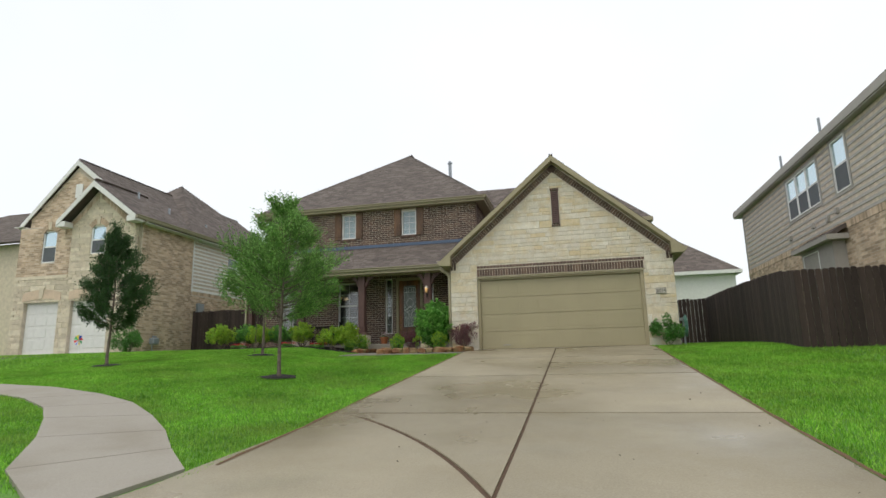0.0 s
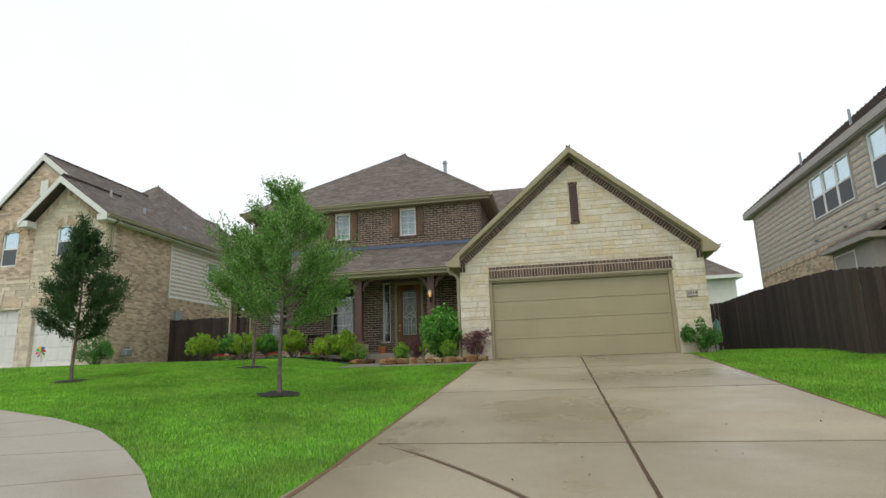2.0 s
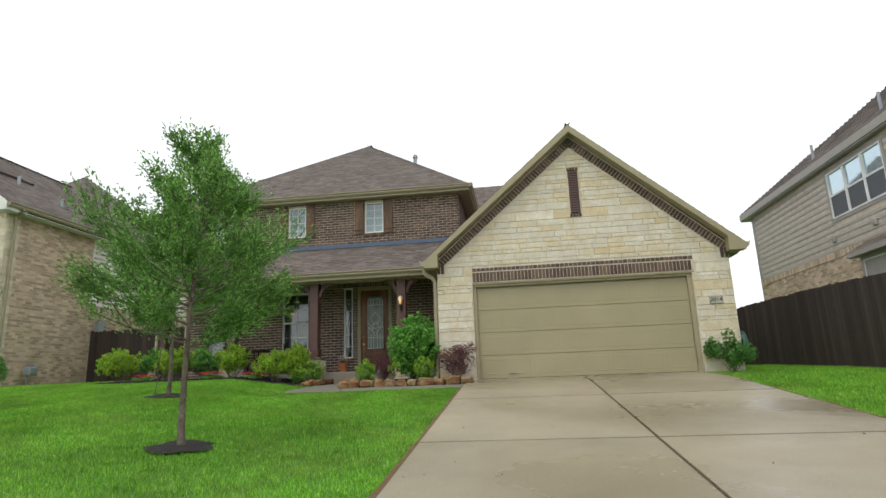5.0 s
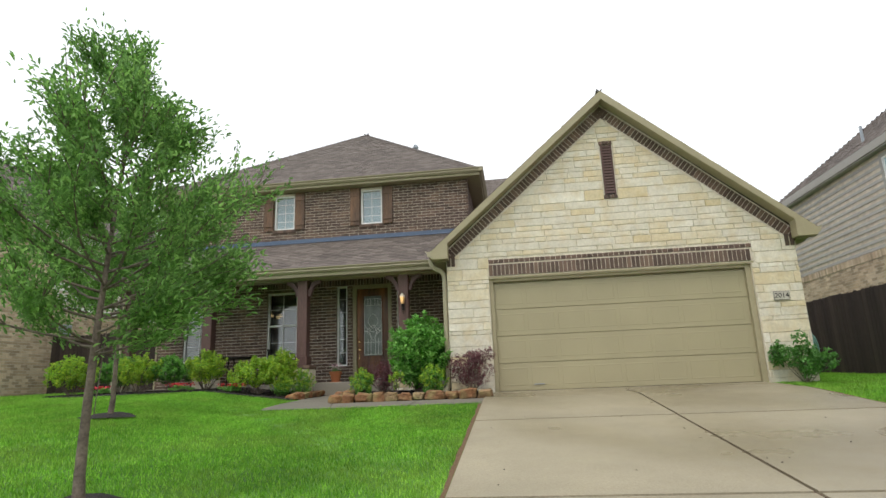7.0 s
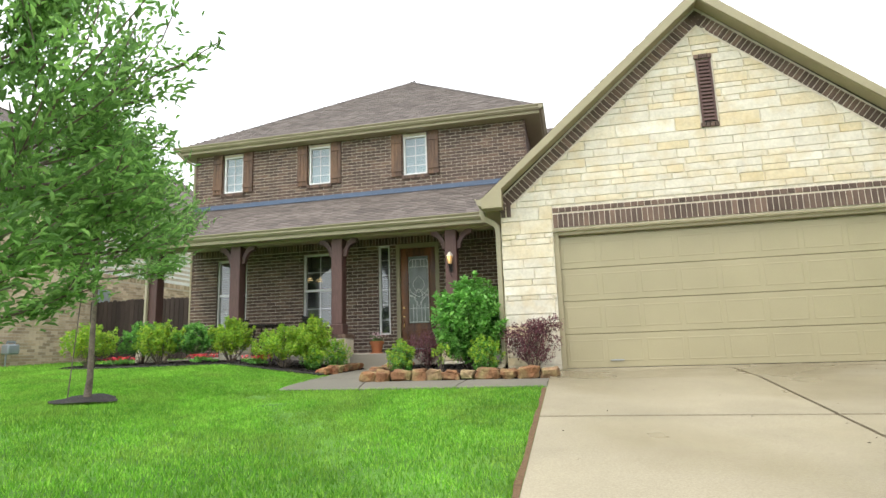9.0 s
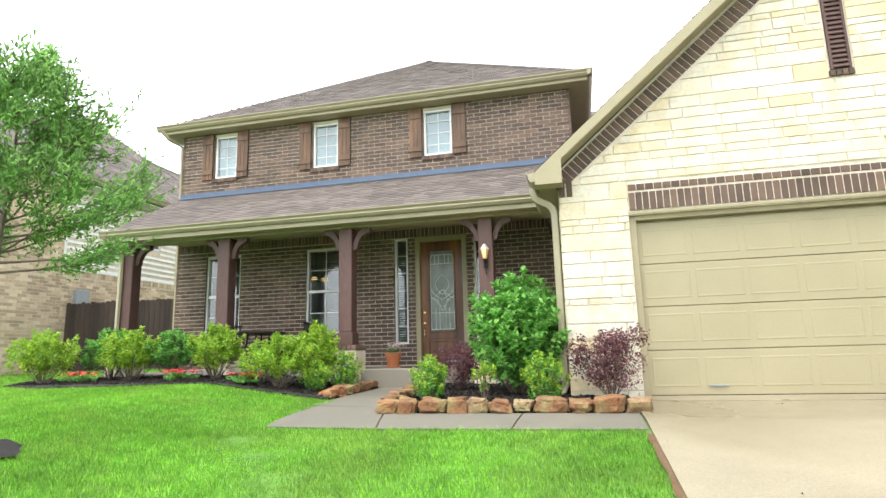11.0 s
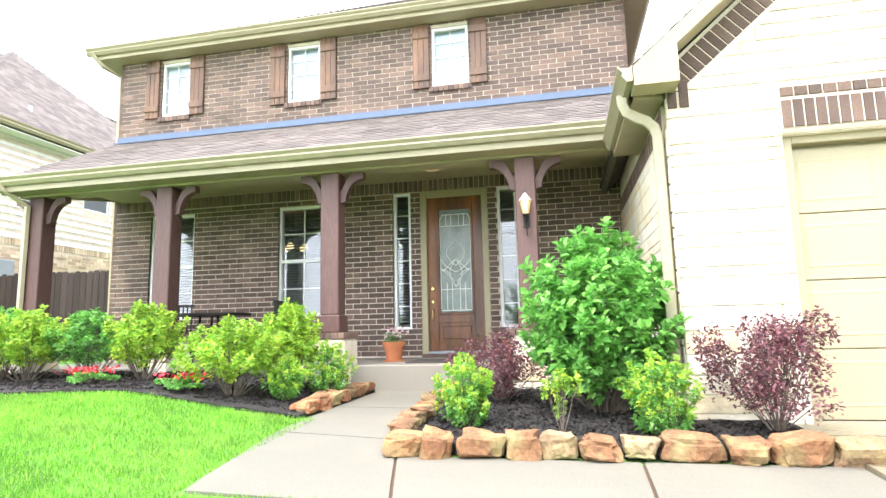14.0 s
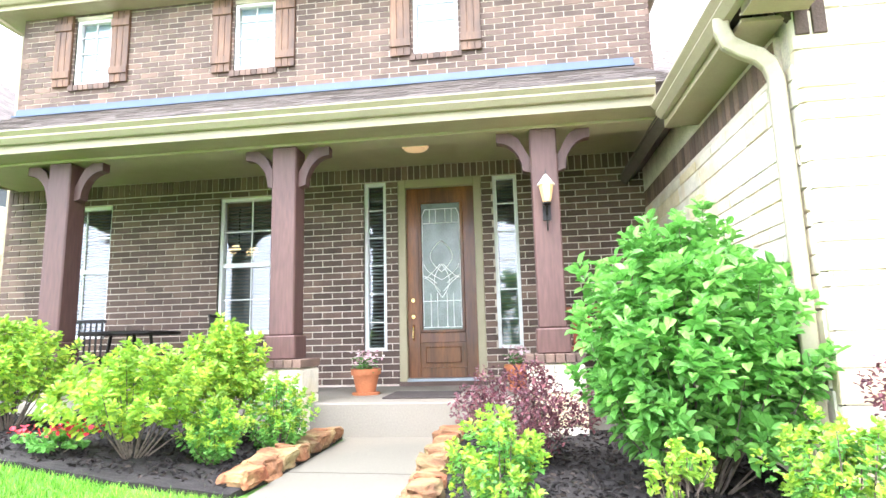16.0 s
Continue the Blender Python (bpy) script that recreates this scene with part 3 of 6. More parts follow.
def gutter(name, a, b, out, parent, size=0.12):
    """An ogee gutter along a..b whose face looks to out."""
    a, b, o = Vector(a), Vector(b), Vector(out).normalized()
    prof = ((0.0, 0.0), (0.0, -size), (0.045, -size), (0.085, -size * 0.62), (0.075, -size * 0.42), (0.11, -size * 0.12), (0.11, 0.0), (0.095, 0.0), (0.095, -0.02), (0.02, -0.02))
    bm = bmesh.new()
    prism(bm, [a + o * p + Vector((0, 0, q)) for p, q in prof], b - a)
    return part(name, bm, M_GUTTER, parent)


# eaves: fascia, soffit, gutter
SZ = E0 - 0.18
parts("fascia", ((-9.7, -0.2, 3.5, 3.53, SZ, E0 - 0.02), (-0.23, -0.2, 3.53, 16.9, SZ, E0 - 0.02), (-9.7, -9.67, 3.53, 16.9, SZ, E0 - 0.02),), M_TRIM, house, bevel=0.003)
parts("soffit", ((-9.67, -0.23, 3.53, WY + 0.005, SZ, SZ + 0.02), (XR - 0.005, -0.23, WY + 0.005, 16.9, SZ, SZ + 0.02), (-9.67, XL + 0.005, WY + 0.005, 16.9, SZ, SZ + 0.02),), M_TRIM, house)
gutter("gutter", (-9.8, 3.5, E0 + 0.01), (-0.1, 3.5, E0 + 0.01), (0, -1, 0), house)
gutter("gutter", (-0.2, 3.4, E0 + 0.01), (-0.2, 16.9, E0 + 0.01), (1, 0, 0), house)

# porch roof, beam, ceiling
PE_Y, PE_Z = 1.6, 2.96
PL, PR = -9.2, -1.12
porch_roof = roof_face("porch_roof", ((PL - 0.05, PE_Y, PE_Z), (-0.8, PE_Y, PE_Z), (-0.8, WY, 4.16), (XL, WY, 4.16)), house, near=290, lo_u=2.5, hi_u=7.5)
part("rake_board", prism(bmesh.new(), ((PL - 0.05, PE_Y, PE_Z - 0.02), (XL - 0.01, WY, 4.14), (XL - 0.01, WY, 3.1), (PL - 0.05, PE_Y, 2.72)), (0.05, 0, 0)), M_TRIM, house)
bm = bmesh.new()
prism(bm, ((XL, WY - 0.02, 4.27), (XL, WY - 0.03, 4.18), (XL, WY - 0.1, 4.15), (XL, WY - 0.1, 4.13), (XL, WY + 0.0, 4.16), (XL, WY + 0.0, 4.27)), (-0.8 - XL, 0, 0))
part("flashing", bm, M_FLASH, house, "blue-grey metal flashing strip")
gutter("gutter", (PL - 0.06, PE_Y, PE_Z + 0.0), (PR - 0.02, PE_Y, PE_Z + 0.0), (0, -1, 0), house)
parts("fascia", ((PL - 0.05, PR, PE_Y, PE_Y + 0.03, PE_Z - 0.2, PE_Z - 0.01),), M_TRIM, house)
part("beam", boxes((PL, -0.8, 1.87, 2.13, 2.735, 3.0), bevel=0.006), M_TRIM, house)
parts("soffit", ((PL - 0.04, -0.8, PE_Y + 0.03, 1.87, PE_Z - 0.2, PE_Z - 0.18), (PL, -0.8, 2.13, WY, 3.07, 3.09),), M_TRIM, house)
# porch floor
part("porch_floor", boxes((XL, -0.8, 2.0, WY + 0.02, -0.1, 0.335), bevel=0.012), M_PORCH, house, "raised concrete porch slab")


# ---- garage wing ----
GL, GR, GA = -0.80, 5.72, 2.47
OPEN = (0.02, 4.9, -0.02, 2.16)
RAKE = (5.86 - 2.74) / (GA + 1.12)


def rake_z(x, drop=0.0):
    return 5.76 - RAKE * abs(x - GA) - drop


bm = bmesh.new()
wall_panels(bm, GL + 0.03, GR - 0.03, -0.25, 2.6, 0.006, 0.25, (OPEN,))
prism(bm, ((GL + 0.03, 0.006, 2.6), (GR - 0.03, 0.006, 2.6), (GR - 0.03, 0.006, rake_z(GR, 0.1)), (GA, 0.006, rake_z(GA, 0.1)), (GL + 0.03, 0.006, rake_z(GL, 0.1))), (0, 0.244, 0))
gable = part("wall_garage", bm, M_STONE_MORTAR, house, "cream limestone gable wall with dark brick bands")
gside = part("wall_garage_side", boxes((GL + 0.006, GL + 0.25, 0.25, WY, -0.2, 2.85)), M_STONE_MORTAR, house, "cream limestone side wall")
part("wall_garage_side", boxes((GR - 0.25, GR - 0.03, 0.25, 9.8, -0.3, 2.85)), M_STONE_MORTAR, house)


def stone_mesh(bm, pts, depth, inset=0.004):
    """A rough-faced stone: outline at the back, a smaller uneven face in front (towards -y)."""
    c = Vector((sum(p[0] for p in pts) / len(pts), 0, sum(p[1] for p in pts) / len(pts)))
    back = [bm.verts.new((p[0], 0.05, p[1])) for p in pts]
    rim = [bm.verts.new((p[0], 0.008 * random.random(), p[1])) for p in pts]
    face = []
    for p in pts:
        d = c - Vector((p[0], 0, p[1]))
        k = min(0.3, (inset + 0.01 * random.random()) / max(d.length, 0.01))
        face.append(bm.verts.new((p[0] + d.x * k, -depth * (0.6 + 0.6 * random.random()), p[1] + d.z * k)))
    mid = bm.verts.new((c.x + 0.02 * random.random(), -depth * 1.1, c.z))
    n = len(pts)
    for i in range(n):
        j = (i + 1) % n
        bm.faces.new((back[i], rim[i], rim[j], back[j]))
        bm.faces.new((rim[i], face[i], face[j], rim[j]))
        bm.faces.new((face[i], mid, face[j]))


def stone_rows(u0, u1, z0, z1, blocked, edge=None):
    """Coursed random ashlar; edge(z) gives the left and right limit at that height."""
    z = z0
    out = []
    while z < z1 - 0.03:
        h = random.choice((0.08, 0.1, 0.13, 0.15, 0.18, 0.22))
        if z + h > z1 - 0.05:
            h = z1 - z
        lim0, lim1 = (edge(z), edge(z + h)) if edge else ((u0, u1), (u0, u1))
        lo, hi = min(lim0[0], lim1[0]), max(lim0[1], lim1[1])
        u = lo - 0.3 * random.random()
        while u < hi:
            w = max(0.22, h * (1.8 + 3.8 * random.random()))
            a, b = u + 0.004, u + w - 0.004
            u += w
            segs = [(a, b)]
            for s in blocked:
                if s[2] < z + h - 0.03 and s[3] > z + 0.03:
                    segs = [q for p, r in segs for q in ((p, min(r, s[0] - 0.004)), (max(p, s[1] + 0.004), r)) if q[1] - q[0] > 0.03]
            for p, r in segs:
                zt, zb = z + h - 0.004, z + 0.004
                q = [(max(p, lim0[0]), zb), (min(r, lim0[1]), zb), (min(r, lim1[1]), zt), (max(p, lim1[0]), zt)]
                if q[0][0] > q[1][0]:
                    continue
                if q[3][0] >= q[2][0] - 0.005:
                    m = (q[3][0] + q[2][0]) / 2
                    q = [q[0], q[1], (m, zt)]
                if q[1][0] - q[0][0] > 0.03:
                    out.append(q)
        z += h
    return out


SOLD = (0.03, 4.94, 2.212, 2.545)
VENT = (2.40, 2.62, 3.70, 4.74)


def gable_edge(z):
    if z < 2.62:
        return (GL, GR)
    half = (5.76 - 0.46 - z) / RAKE
    return (max(GL, GA - max(half, 0.02)), min(GR, GA + max(half, 0.02)))


def add_stones(rows, parent, xf, cap=300):
    rows.sort(key=lambda q: q[0][0])
    bm2 = bmesh.new()
    for k, q in enumerate(rows):
        if k < cap:
            b = bmesh.new()
            stone_mesh(b, q, 0.011)
            ob = part("stone", b, M_STONE, parent)
            ob.matrix_local = xf
        else:
            stone_mesh(bm2, q, 0.011)
    if len(rows) > cap:
        ob = tagged(part("stone_field", bm2, M_STONE_FIELD, parent), kind="stuff")
        ob.matrix_local = xf
    else:
        bm2.free()


add_stones(stone_rows(GL, GR, -0.25, 5.33, (OPEN, SOLD, (VENT[0] - 0.02, VENT[1] + 0.02, VENT[2] - 0.08, VENT[3] + 0.08)), gable_edge), gable, Matrix())
# the garage's stone flank towards the porch
turn = Matrix(((0, 1, 0, GL), (-1, 0, 0, 0), (0, 0, 1, 0), (0, 0, 0, 1)))
add_stones(stone_rows(-WY, -0.03, -0.1, 2.31, ()), gside, turn, 120)
add_stones(stone_rows(0.03, WY, -0.2, 2.8, ()), gside, Matrix(((0, -1, 0, GR), (1, 0, 0, 0), (0, 0, 1, 0), (0, 0, 0, 1))), 0)

# brick bands: lintel, rake, flank, corner blocks
LINTEL_T = unit_brick(0.07, 0.05, 0.22, M_BRICK)
HEADER = unit_brick(0.09, 0.05, 0.075, M_BRICK)
lintel = tagged(part("lintel", boxes((SOLD[0], SOLD[1], -0.004, 0.06, SOLD[2], SOLD[3])), M_MORTAR, house), "dark brick soldier course over the garage door")
for u in np.arange(SOLD[0] + 0.04, SOLD[1], 0.08):
    place("brick", LINTEL_T, lintel, Matrix.Translation((u, 0.014, SOLD[2] + 0.113)))
for u in np.arange(SOLD[0] + 0.05, SOLD[1], 0.1004):
    place("brick", HEADER, lintel, Matrix.Translation((u, 0.01, SOLD[3] - 0.045)))
slope = math.atan(RAKE)
rake_band = part("rake_band", boxes((GA - 0.02, GA + 0.02, 0.008, 0.02, 5.05, 5.3)), M_MORTAR, house, "dark brick course under the gable rake")
bm = bmesh.new()
for s in (-1, 1):
    prism(bm, [(GA + s * x, 0.0, rake_z(GA + x, d)) for x, d in ((0, 0.15), (3.26, 0.15), (3.26, 0.48), (0, 0.48))], (0, 0.03, 0))
part("mortar_bed", bm, M_MORTAR, rake_band)
for s in (-1, 1):
    for k in range(56):
        d = 0.14 + k * 0.08
        x, z = GA + s * d * math.cos(slope), 5.76 - d * math.sin(slope)
        place("brick", SOLDIER, rake_band, pose(x - s * math.sin(slope) * 0.22, 0.018, z - math.cos(slope) * 0.22, 0, s * math.degrees(slope), 0))
band = part("flank_band", boxes((GL - 0.004, GL + 0.04, 0.2, WY - 0.03, 2.31, 2.555)), M_MORTAR, house, "dark brick band along the garage flank")
for u in np.arange(0.25, WY - 0.05, 0.08):
    place("brick", SOLDIER, band, pose(GL + 0.015, u, 2.44, 0, 0, -90))
for x in (GL + 0.09, GR - 0.09):
    for dx in (-0.045, 0.045):
        place("brick", LINTEL_T, band, Matrix.Translation((x + dx, 0.0, 2.56)))

# garage roof, rake boards, returns
Y0 = -0.26
for s, x in ((-1, GA - 3.54), (1, GA + 3.54)):
    ez = rake_z(x) + 0.05
    top = (GA, Y0, 5.81)
    pts = ((x, 9.5, ez), (x, Y0, ez), top, (GA, 9.5, 5.81)) if s < 0 else ((x, Y0, ez), (x, 9.5, ez), (GA, 9.5, 5.81), top)
    rf = roof_face("garage_roof", pts, house)
    bm = bmesh.new()
    prism(bm, [(GA, Y0 - 0.03, 5.80), (x, Y0 - 0.03, ez - 0.012), (x, Y0 - 0.03, ez - 0.15), (GA, Y0 - 0.03, 5.80 - 0.175)], (0, 0.03, 0))
    part("rake_board", bm, M_TRIM, house, "tan painted rake board")
    bm = bmesh.new()
    prism(bm, [(GA, Y0, 5.635), (x, Y0, ez - 0.145), (x, Y0, ez - 0.16), (GA, Y0, 5.62)], (0, 0.22, 0))
    part("soffit", bm, M_TRIM, house)
    # boxed return at the corner
    xi = GL if s < 0 else GR
    bm = bmesh.new()
    prism(bm, [(x, Y0 - 0.034, ez - 0.1), (xi - s * 0.06, Y0 - 0.034, ez - 0.1 + RAKE * abs(xi - s * 0.06 - x)), (xi - s * 0.06, Y0 - 0.034, ez - 0.17), (x, Y0 - 0.034, ez - 0.17)], (0, 0.23, 0))
    part("eave_return", bm, M_TRIM, house)
    ye = PE_Y + 0.02 if s < 0 else 9.4
    part("soffit", boxes((min(x - s * 0.03, xi), max(x - s * 0.03, xi), 0.02, ye, ez - 0.165, ez - 0.14)), M_TRIM, house)
    part("fascia", boxes((min(x, x - s * 0.03), max(x, x - s * 0.03), 0.2, ye, ez - 0.17, ez - 0.03)), M_TRIM, house)
gutter("gutter", (GA - 3.543, Y0, rake_z(GA - 3.54) + 0.06), (GA - 3.54, PE_Y - 0.05, rake_z(GA - 3.54) + 0.06), (-1, 0, 0), house, 0.13)
gutter("gutter", (GA + 3.54, Y0, rake_z(GA + 3.54) + 0.06), (GA + 3.54, 9.0, rake_z(GA + 3.54) + 0.06), (1, 0, 0), house, 0.13)
ridge_cap(((GA, 0.6, 5.765), (GA, 9.5, 5.765)), gable)


def downspout(name, pts, parent, w=0.07):
    bm = bmesh.new()
    P = [Vector(p) for p in pts]
    rings = []
    for i, p in enumerate(P):
        d = (P[min(i + 1, len(P) - 1)] - P[max(i - 1, 0)]).normalized()
        side = d.cross(Vector((0.3, 1, 0.05))).normalized()
        up = side.cross(d).normalized()
        rings.append([bm.verts.new(p + side * a * w / 2 + up * b * w * 0.42) for a, b in ((-1, -0.8), (-0.8, -1), (0.8, -1), (1, -0.8), (1, 0.8), (0.8, 1), (-0.8, 1), (-1, 0.8))])
    bm.faces.new(rings[0])
    bm.faces.new(rings[-1])
    for lo, hi in zip(rings, rings[1:]):
        for k in range(8):
            bm.faces.new((lo[k], lo[(k + 1) % 8], hi[(k + 1) % 8], hi[k]))
    return part(name, bm, M_GUTTER, parent, "tan metal downspout")


downspout("downspout", ((-1.12, 0.1, 2.64), (-1.118, 0.1, 2.56), (-1.09, 0.1, 2.49), (-1.02, 0.1, 2.44), (-0.94, 0.1, 2.4), (-0.885, 0.1, 2.34), (-0.862, 0.1, 2.26), (-0.862, 0.1, 0.16), (-0.89, 0.09, 0.09), (-0.99, 0.05, 0.05)), house, 0.085)
downspout("downspout", ((PL + 0.02, 1.54, 2.87), (PL + 0.05, 1.58, 2.79), (-9.02, 1.84, 2.6), (-9.02, 1.84, 0.2)), house)
downspout("downspout", ((-9.68, 3.44, 5.75), (-9.55, 3.55, 5.56), (-9.42, 3.85, 5.46), (-9.42, 3.9, 0.3)), house)

# gable vent
vent = part("gable_vent", boxes((VENT[0], VENT[1], 0.0, 0.03, VENT[2], VENT[3])), M_BLACK, house, "brown louvred gable vent")
parts("vent_frame", ((VENT[0], VENT[0] + 0.03, -0.03, 0.0, VENT[2], VENT[3]), (VENT[1] - 0.03, VENT[1], -0.03, 0.0, VENT[2], VENT[3]),), M_POST, vent, bevel=0.004)
for z in np.arange(VENT[2] + 0.02, VENT[3] - 0.04, 0.06):
    bm = bmesh.new()
    prism(bm, ((VENT[0] + 0.03, -0.022, z), (VENT[0] + 0.03, -0.026, z + 0.01), (VENT[0] + 0.03, -0.004, z + 0.055), (VENT[0] + 0.03, 0.0, z + 0.045)), (VENT[1] - VENT[0] - 0.06, 0, 0))
    part("slat", bm, M_POST, vent)
for zc in (VENT[2] - 0.045, VENT[3] + 0.045):
    for u in (2.41, 2.475, 2.54, 2.605):
        place("brick", unit_brick(0.055, 0.05, 0.07, M_BRICK), gable, Matrix.Translation((u, -0.01, zc)))

# garage door: four rows of panels
door_g = part("garage_door", boxes((0.1, 4.8, 0.17, 0.19, 0.0, 2.1)), M_DOOR_TAN, house, "wide tan sectional garage door with raised panels")
ROWH = 2.06 / 4
for r in range(4):
    z0 = 0.02 + r * ROWH
    part("section", boxes((0.1, 4.8, 0.135, 0.17, z0, z0 + ROWH - 0.008), bevel=0.004), M_DOOR_TAN, door_g)
    for c in range(8):
        x0 = 0.145 + c * 0.5775
        a, b, cz, dz = x0, x0 + 0.52, z0 + 0.09, z0 + ROWH - 0.09
        bm = bmesh.new()
        va = [bm.verts.new(p) for p in ((a, 0.1345, cz), (b, 0.1345, cz), (b, 0.1345, dz), (a, 0.1345, dz))]
        vb = [bm.verts.new(p) for p in ((a + 0.012, 0.1315, cz + 0.012), (b - 0.012, 0.1315, cz + 0.012), (b - 0.012, 0.1315, dz - 0.012), (a + 0.012, 0.1315, dz - 0.012))]
        vc = [bm.verts.new(p) for p in ((a + 0.03, 0.1335, cz + 0.03), (b - 0.03, 0.1335, cz + 0.03), (b - 0.03, 0.1335, dz - 0.03), (a + 0.03, 0.1335, dz - 0.03))]
        for lo, hi in ((va, vb), (vb, vc)):
            for i in range(4):
                bm.faces.new((lo[i], lo[(i + 1) % 4], hi[(i + 1) % 4], hi[i]))
        bm.faces.new(vc)
        part("panel", bm, M_DOOR_TAN, door_g)
part("seal", boxes((0.1, 4.8, 0.13, 0.18, -0.005, 0.02)), M_BLACK, door_g)
part("handle", boxes((0.75, 0.95, 0.11, 0.125, 0.12, 0.135), (0.76, 0.775, 0.12, 0.136, 0.12, 0.135), (0.925, 0.94, 0.12, 0.136, 0.12, 0.135)), M_GREY, door_g)
parts("door_frame", ((0.0, 0.1, 0.06, 0.2, 0.0, 2.19), (4.8, 4.9, 0.06, 0.2, 0.0, 2.19), (0.1, 4.8, 0.06, 0.2, 2.1, 2.19), (-0.05, 4.95, -0.002, 0.06, 2.165, 2.198),), M_TRIM, house, bevel=0.005)
part("garage_inside", boxes((-0.5, 5.4, 0.25, 0.3, -0.1, 2.4)), M_DARK_ROOM, house)

# house number
plaque = tagged(part("house_number_plaque", boxes((5.18, 5.46, -0.035, 0.0, 1.44, 1.61), bevel=0.008)), "stone plaque with black house number", "house number")
plaque.data.materials.append(M_PLAQUE)
cu = bpy.data.curves.new("digits", "FONT")
cu.body, cu.size, cu.extrude, cu.align_x, cu.align_y = "2014", 0.125, 0.003, "CENTER", "CENTER"
tmp = new("digits_curve", cu)
tmp.matrix_world = pose(5.32, -0.037, 1.525, 90, 0, 0)
bpy.context.view_layer.update()
me = bpy.data.meshes.new_from_object(tmp.evaluated_get(bpy.context.evaluated_depsgraph_get()))
me.materials.clear()
me.materials.append(M_INK)
digits = new("digits", me)
digits.matrix_world = tmp.matrix_world.copy()
bpy.data.objects.remove(tmp)
digits.parent = plaque
part("border", boxes((5.185, 5.455, -0.038, -0.034, 1.445, 1.452), (5.185, 5.455, -0.038, -0.034, 1.598, 1.605), (5.185, 5.192, -0.038, -0.034, 1.452, 1.598), (5.448, 5.455, -0.038, -0.034, 1.452, 1.598)), M_INK, plaque)


# ---- windows ----
def window(name, parent, u0, u1, z0, z1, y, lights=(2, 2), hung=True, blinds=True, mat=None, axis="x", sill=0.05, upper_blind=False, coated=False):
    """A white window whose outer face lies at y (or x), looking to -y; its room lies behind."""
    w = bmesh.new()

    def bx(bm, a, b, c, d, e, f):
        if axis == "x":
            box(bm, a, b, y + c, y + d, e, f)
        elif axis == "-x":
            box(bm, y + c, y + d, a, b, e, f)
        else:
            box(bm, y - d, y - c, a, b, e, f)

    t = 0.045
    for q in ((u0, u0 + t, 0.02, 0.1, z0, z1), (u1 - t, u1, 0.02, 0.1, z0, z1), (u0 + t, u1 - t, 0.02, 0.1, z1 - t, z1), (u0 + t, u1 - t, 0.0, 0.1, z0, z0 + t)):
        bx(w, *q)
    frame_ob = part(name, bevelled(w, 0.004), mat or M_WHITE, parent, "white framed window")
    zm = (z0 + z1) / 2
    def bar(*q):
        rb = bmesh.new()
        bx(rb, *q)
        part("glazing_bar", rb, mat or M_WHITE, frame_ob)

    if hung:
        bar(u0 + t, u1 - t, 0.035, 0.09, zm - 0.028, zm + 0.028)
    cols, rws = lights
    for k in range(1, cols):
        x = u0 + (u1 - u0) * k / cols
        bar(x - 0.007, x + 0.007, 0.05, 0.065, z0 + t, z1 - t)
    for k in range(1, rws):
        z = z0 + (z1 - z0) * k / rws
        if not hung or abs(z - zm) > 0.05:
            bar(u0 + t, u1 - t, 0.05, 0.065, z - 0.007, z + 0.007)
    pane = bmesh.new()
    bx(pane, u0 + t, u1 - t, 0.066, 0.072, z0 + t, z1 - t)
    pn = part("pane", pane, M_COATED if coated else M_GLASS, frame_ob)
    pn.visible_shadow = False
    if coated:
        scr = bmesh.new()
        bx(scr, u0 + t, u1 - t, 0.045, 0.049, z0 + t, zm - 0.03)
        part("insect_screen", scr, M_SCREEN, frame_ob)
    if blinds:
        zt = z1 - t if upper_blind else zm
        bl = bmesh.new()
        closed = blinds == "closed"
        for z in np.arange(z0 + 0.06, zt - 0.02, 0.03 if closed else 0.045):
            bx(bl, u0 + 0.05, u1 - 0.05, *((0.1, 0.104, z, z + 0.028) if closed else (0.12, 0.15, z, z + 0.02)))
        part("blind", bl, M_BLIND_SHUT_SKY if closed else M_BLIND, frame_ob)
    return frame_ob


for k, (u0, u1, z0, z1) in enumerate(LOWER):
    window("window", house, u0, u1, z0, z1, WY + 0.02, (2, 4), upper_blind=True)
for u0, u1, z0, z1 in SIDES:
    window("sidelight", house, u0, u1, z0, z1, WY + 0.02, (1, 6), hung=False, upper_blind=True)
for u0, u1, z0, z1 in UPPER:
    window("window", house, u0, u1, z0, z1, WY + 0.01, (2, 4), hung=False, upper_blind=True, blinds="closed")

# shutters
for u0, u1, z0, z1 in UPPER:
    for a, b in ((u0 - 0.30, u0 - 0.03), (u1 + 0.03, u1 + 0.30)):
        zb, zt = z0 - 0.02, z1 + 0.06
        sh = part("shutter", boxes((a, b, WY - 0.03, WY - 0.006, zb, zt)), M_SHUTTER, house, "brown board-and-batten wooden shutter")
        w = (b - a) / 3
        for k in range(3):
            part("board", boxes((a + k * w + 0.003, a + (k + 1) * w - 0.003, WY - 0.042, WY - 0.028, zb, zt), bevel=0.003), M_SHUTTER, sh)
        for z in (zb + 0.12, zt - 0.24):
            part("batten", boxes((a - 0.004, b + 0.004, WY - 0.062, WY - 0.04, z, z + 0.11), bevel=0.004), M_SHUTTER, sh)

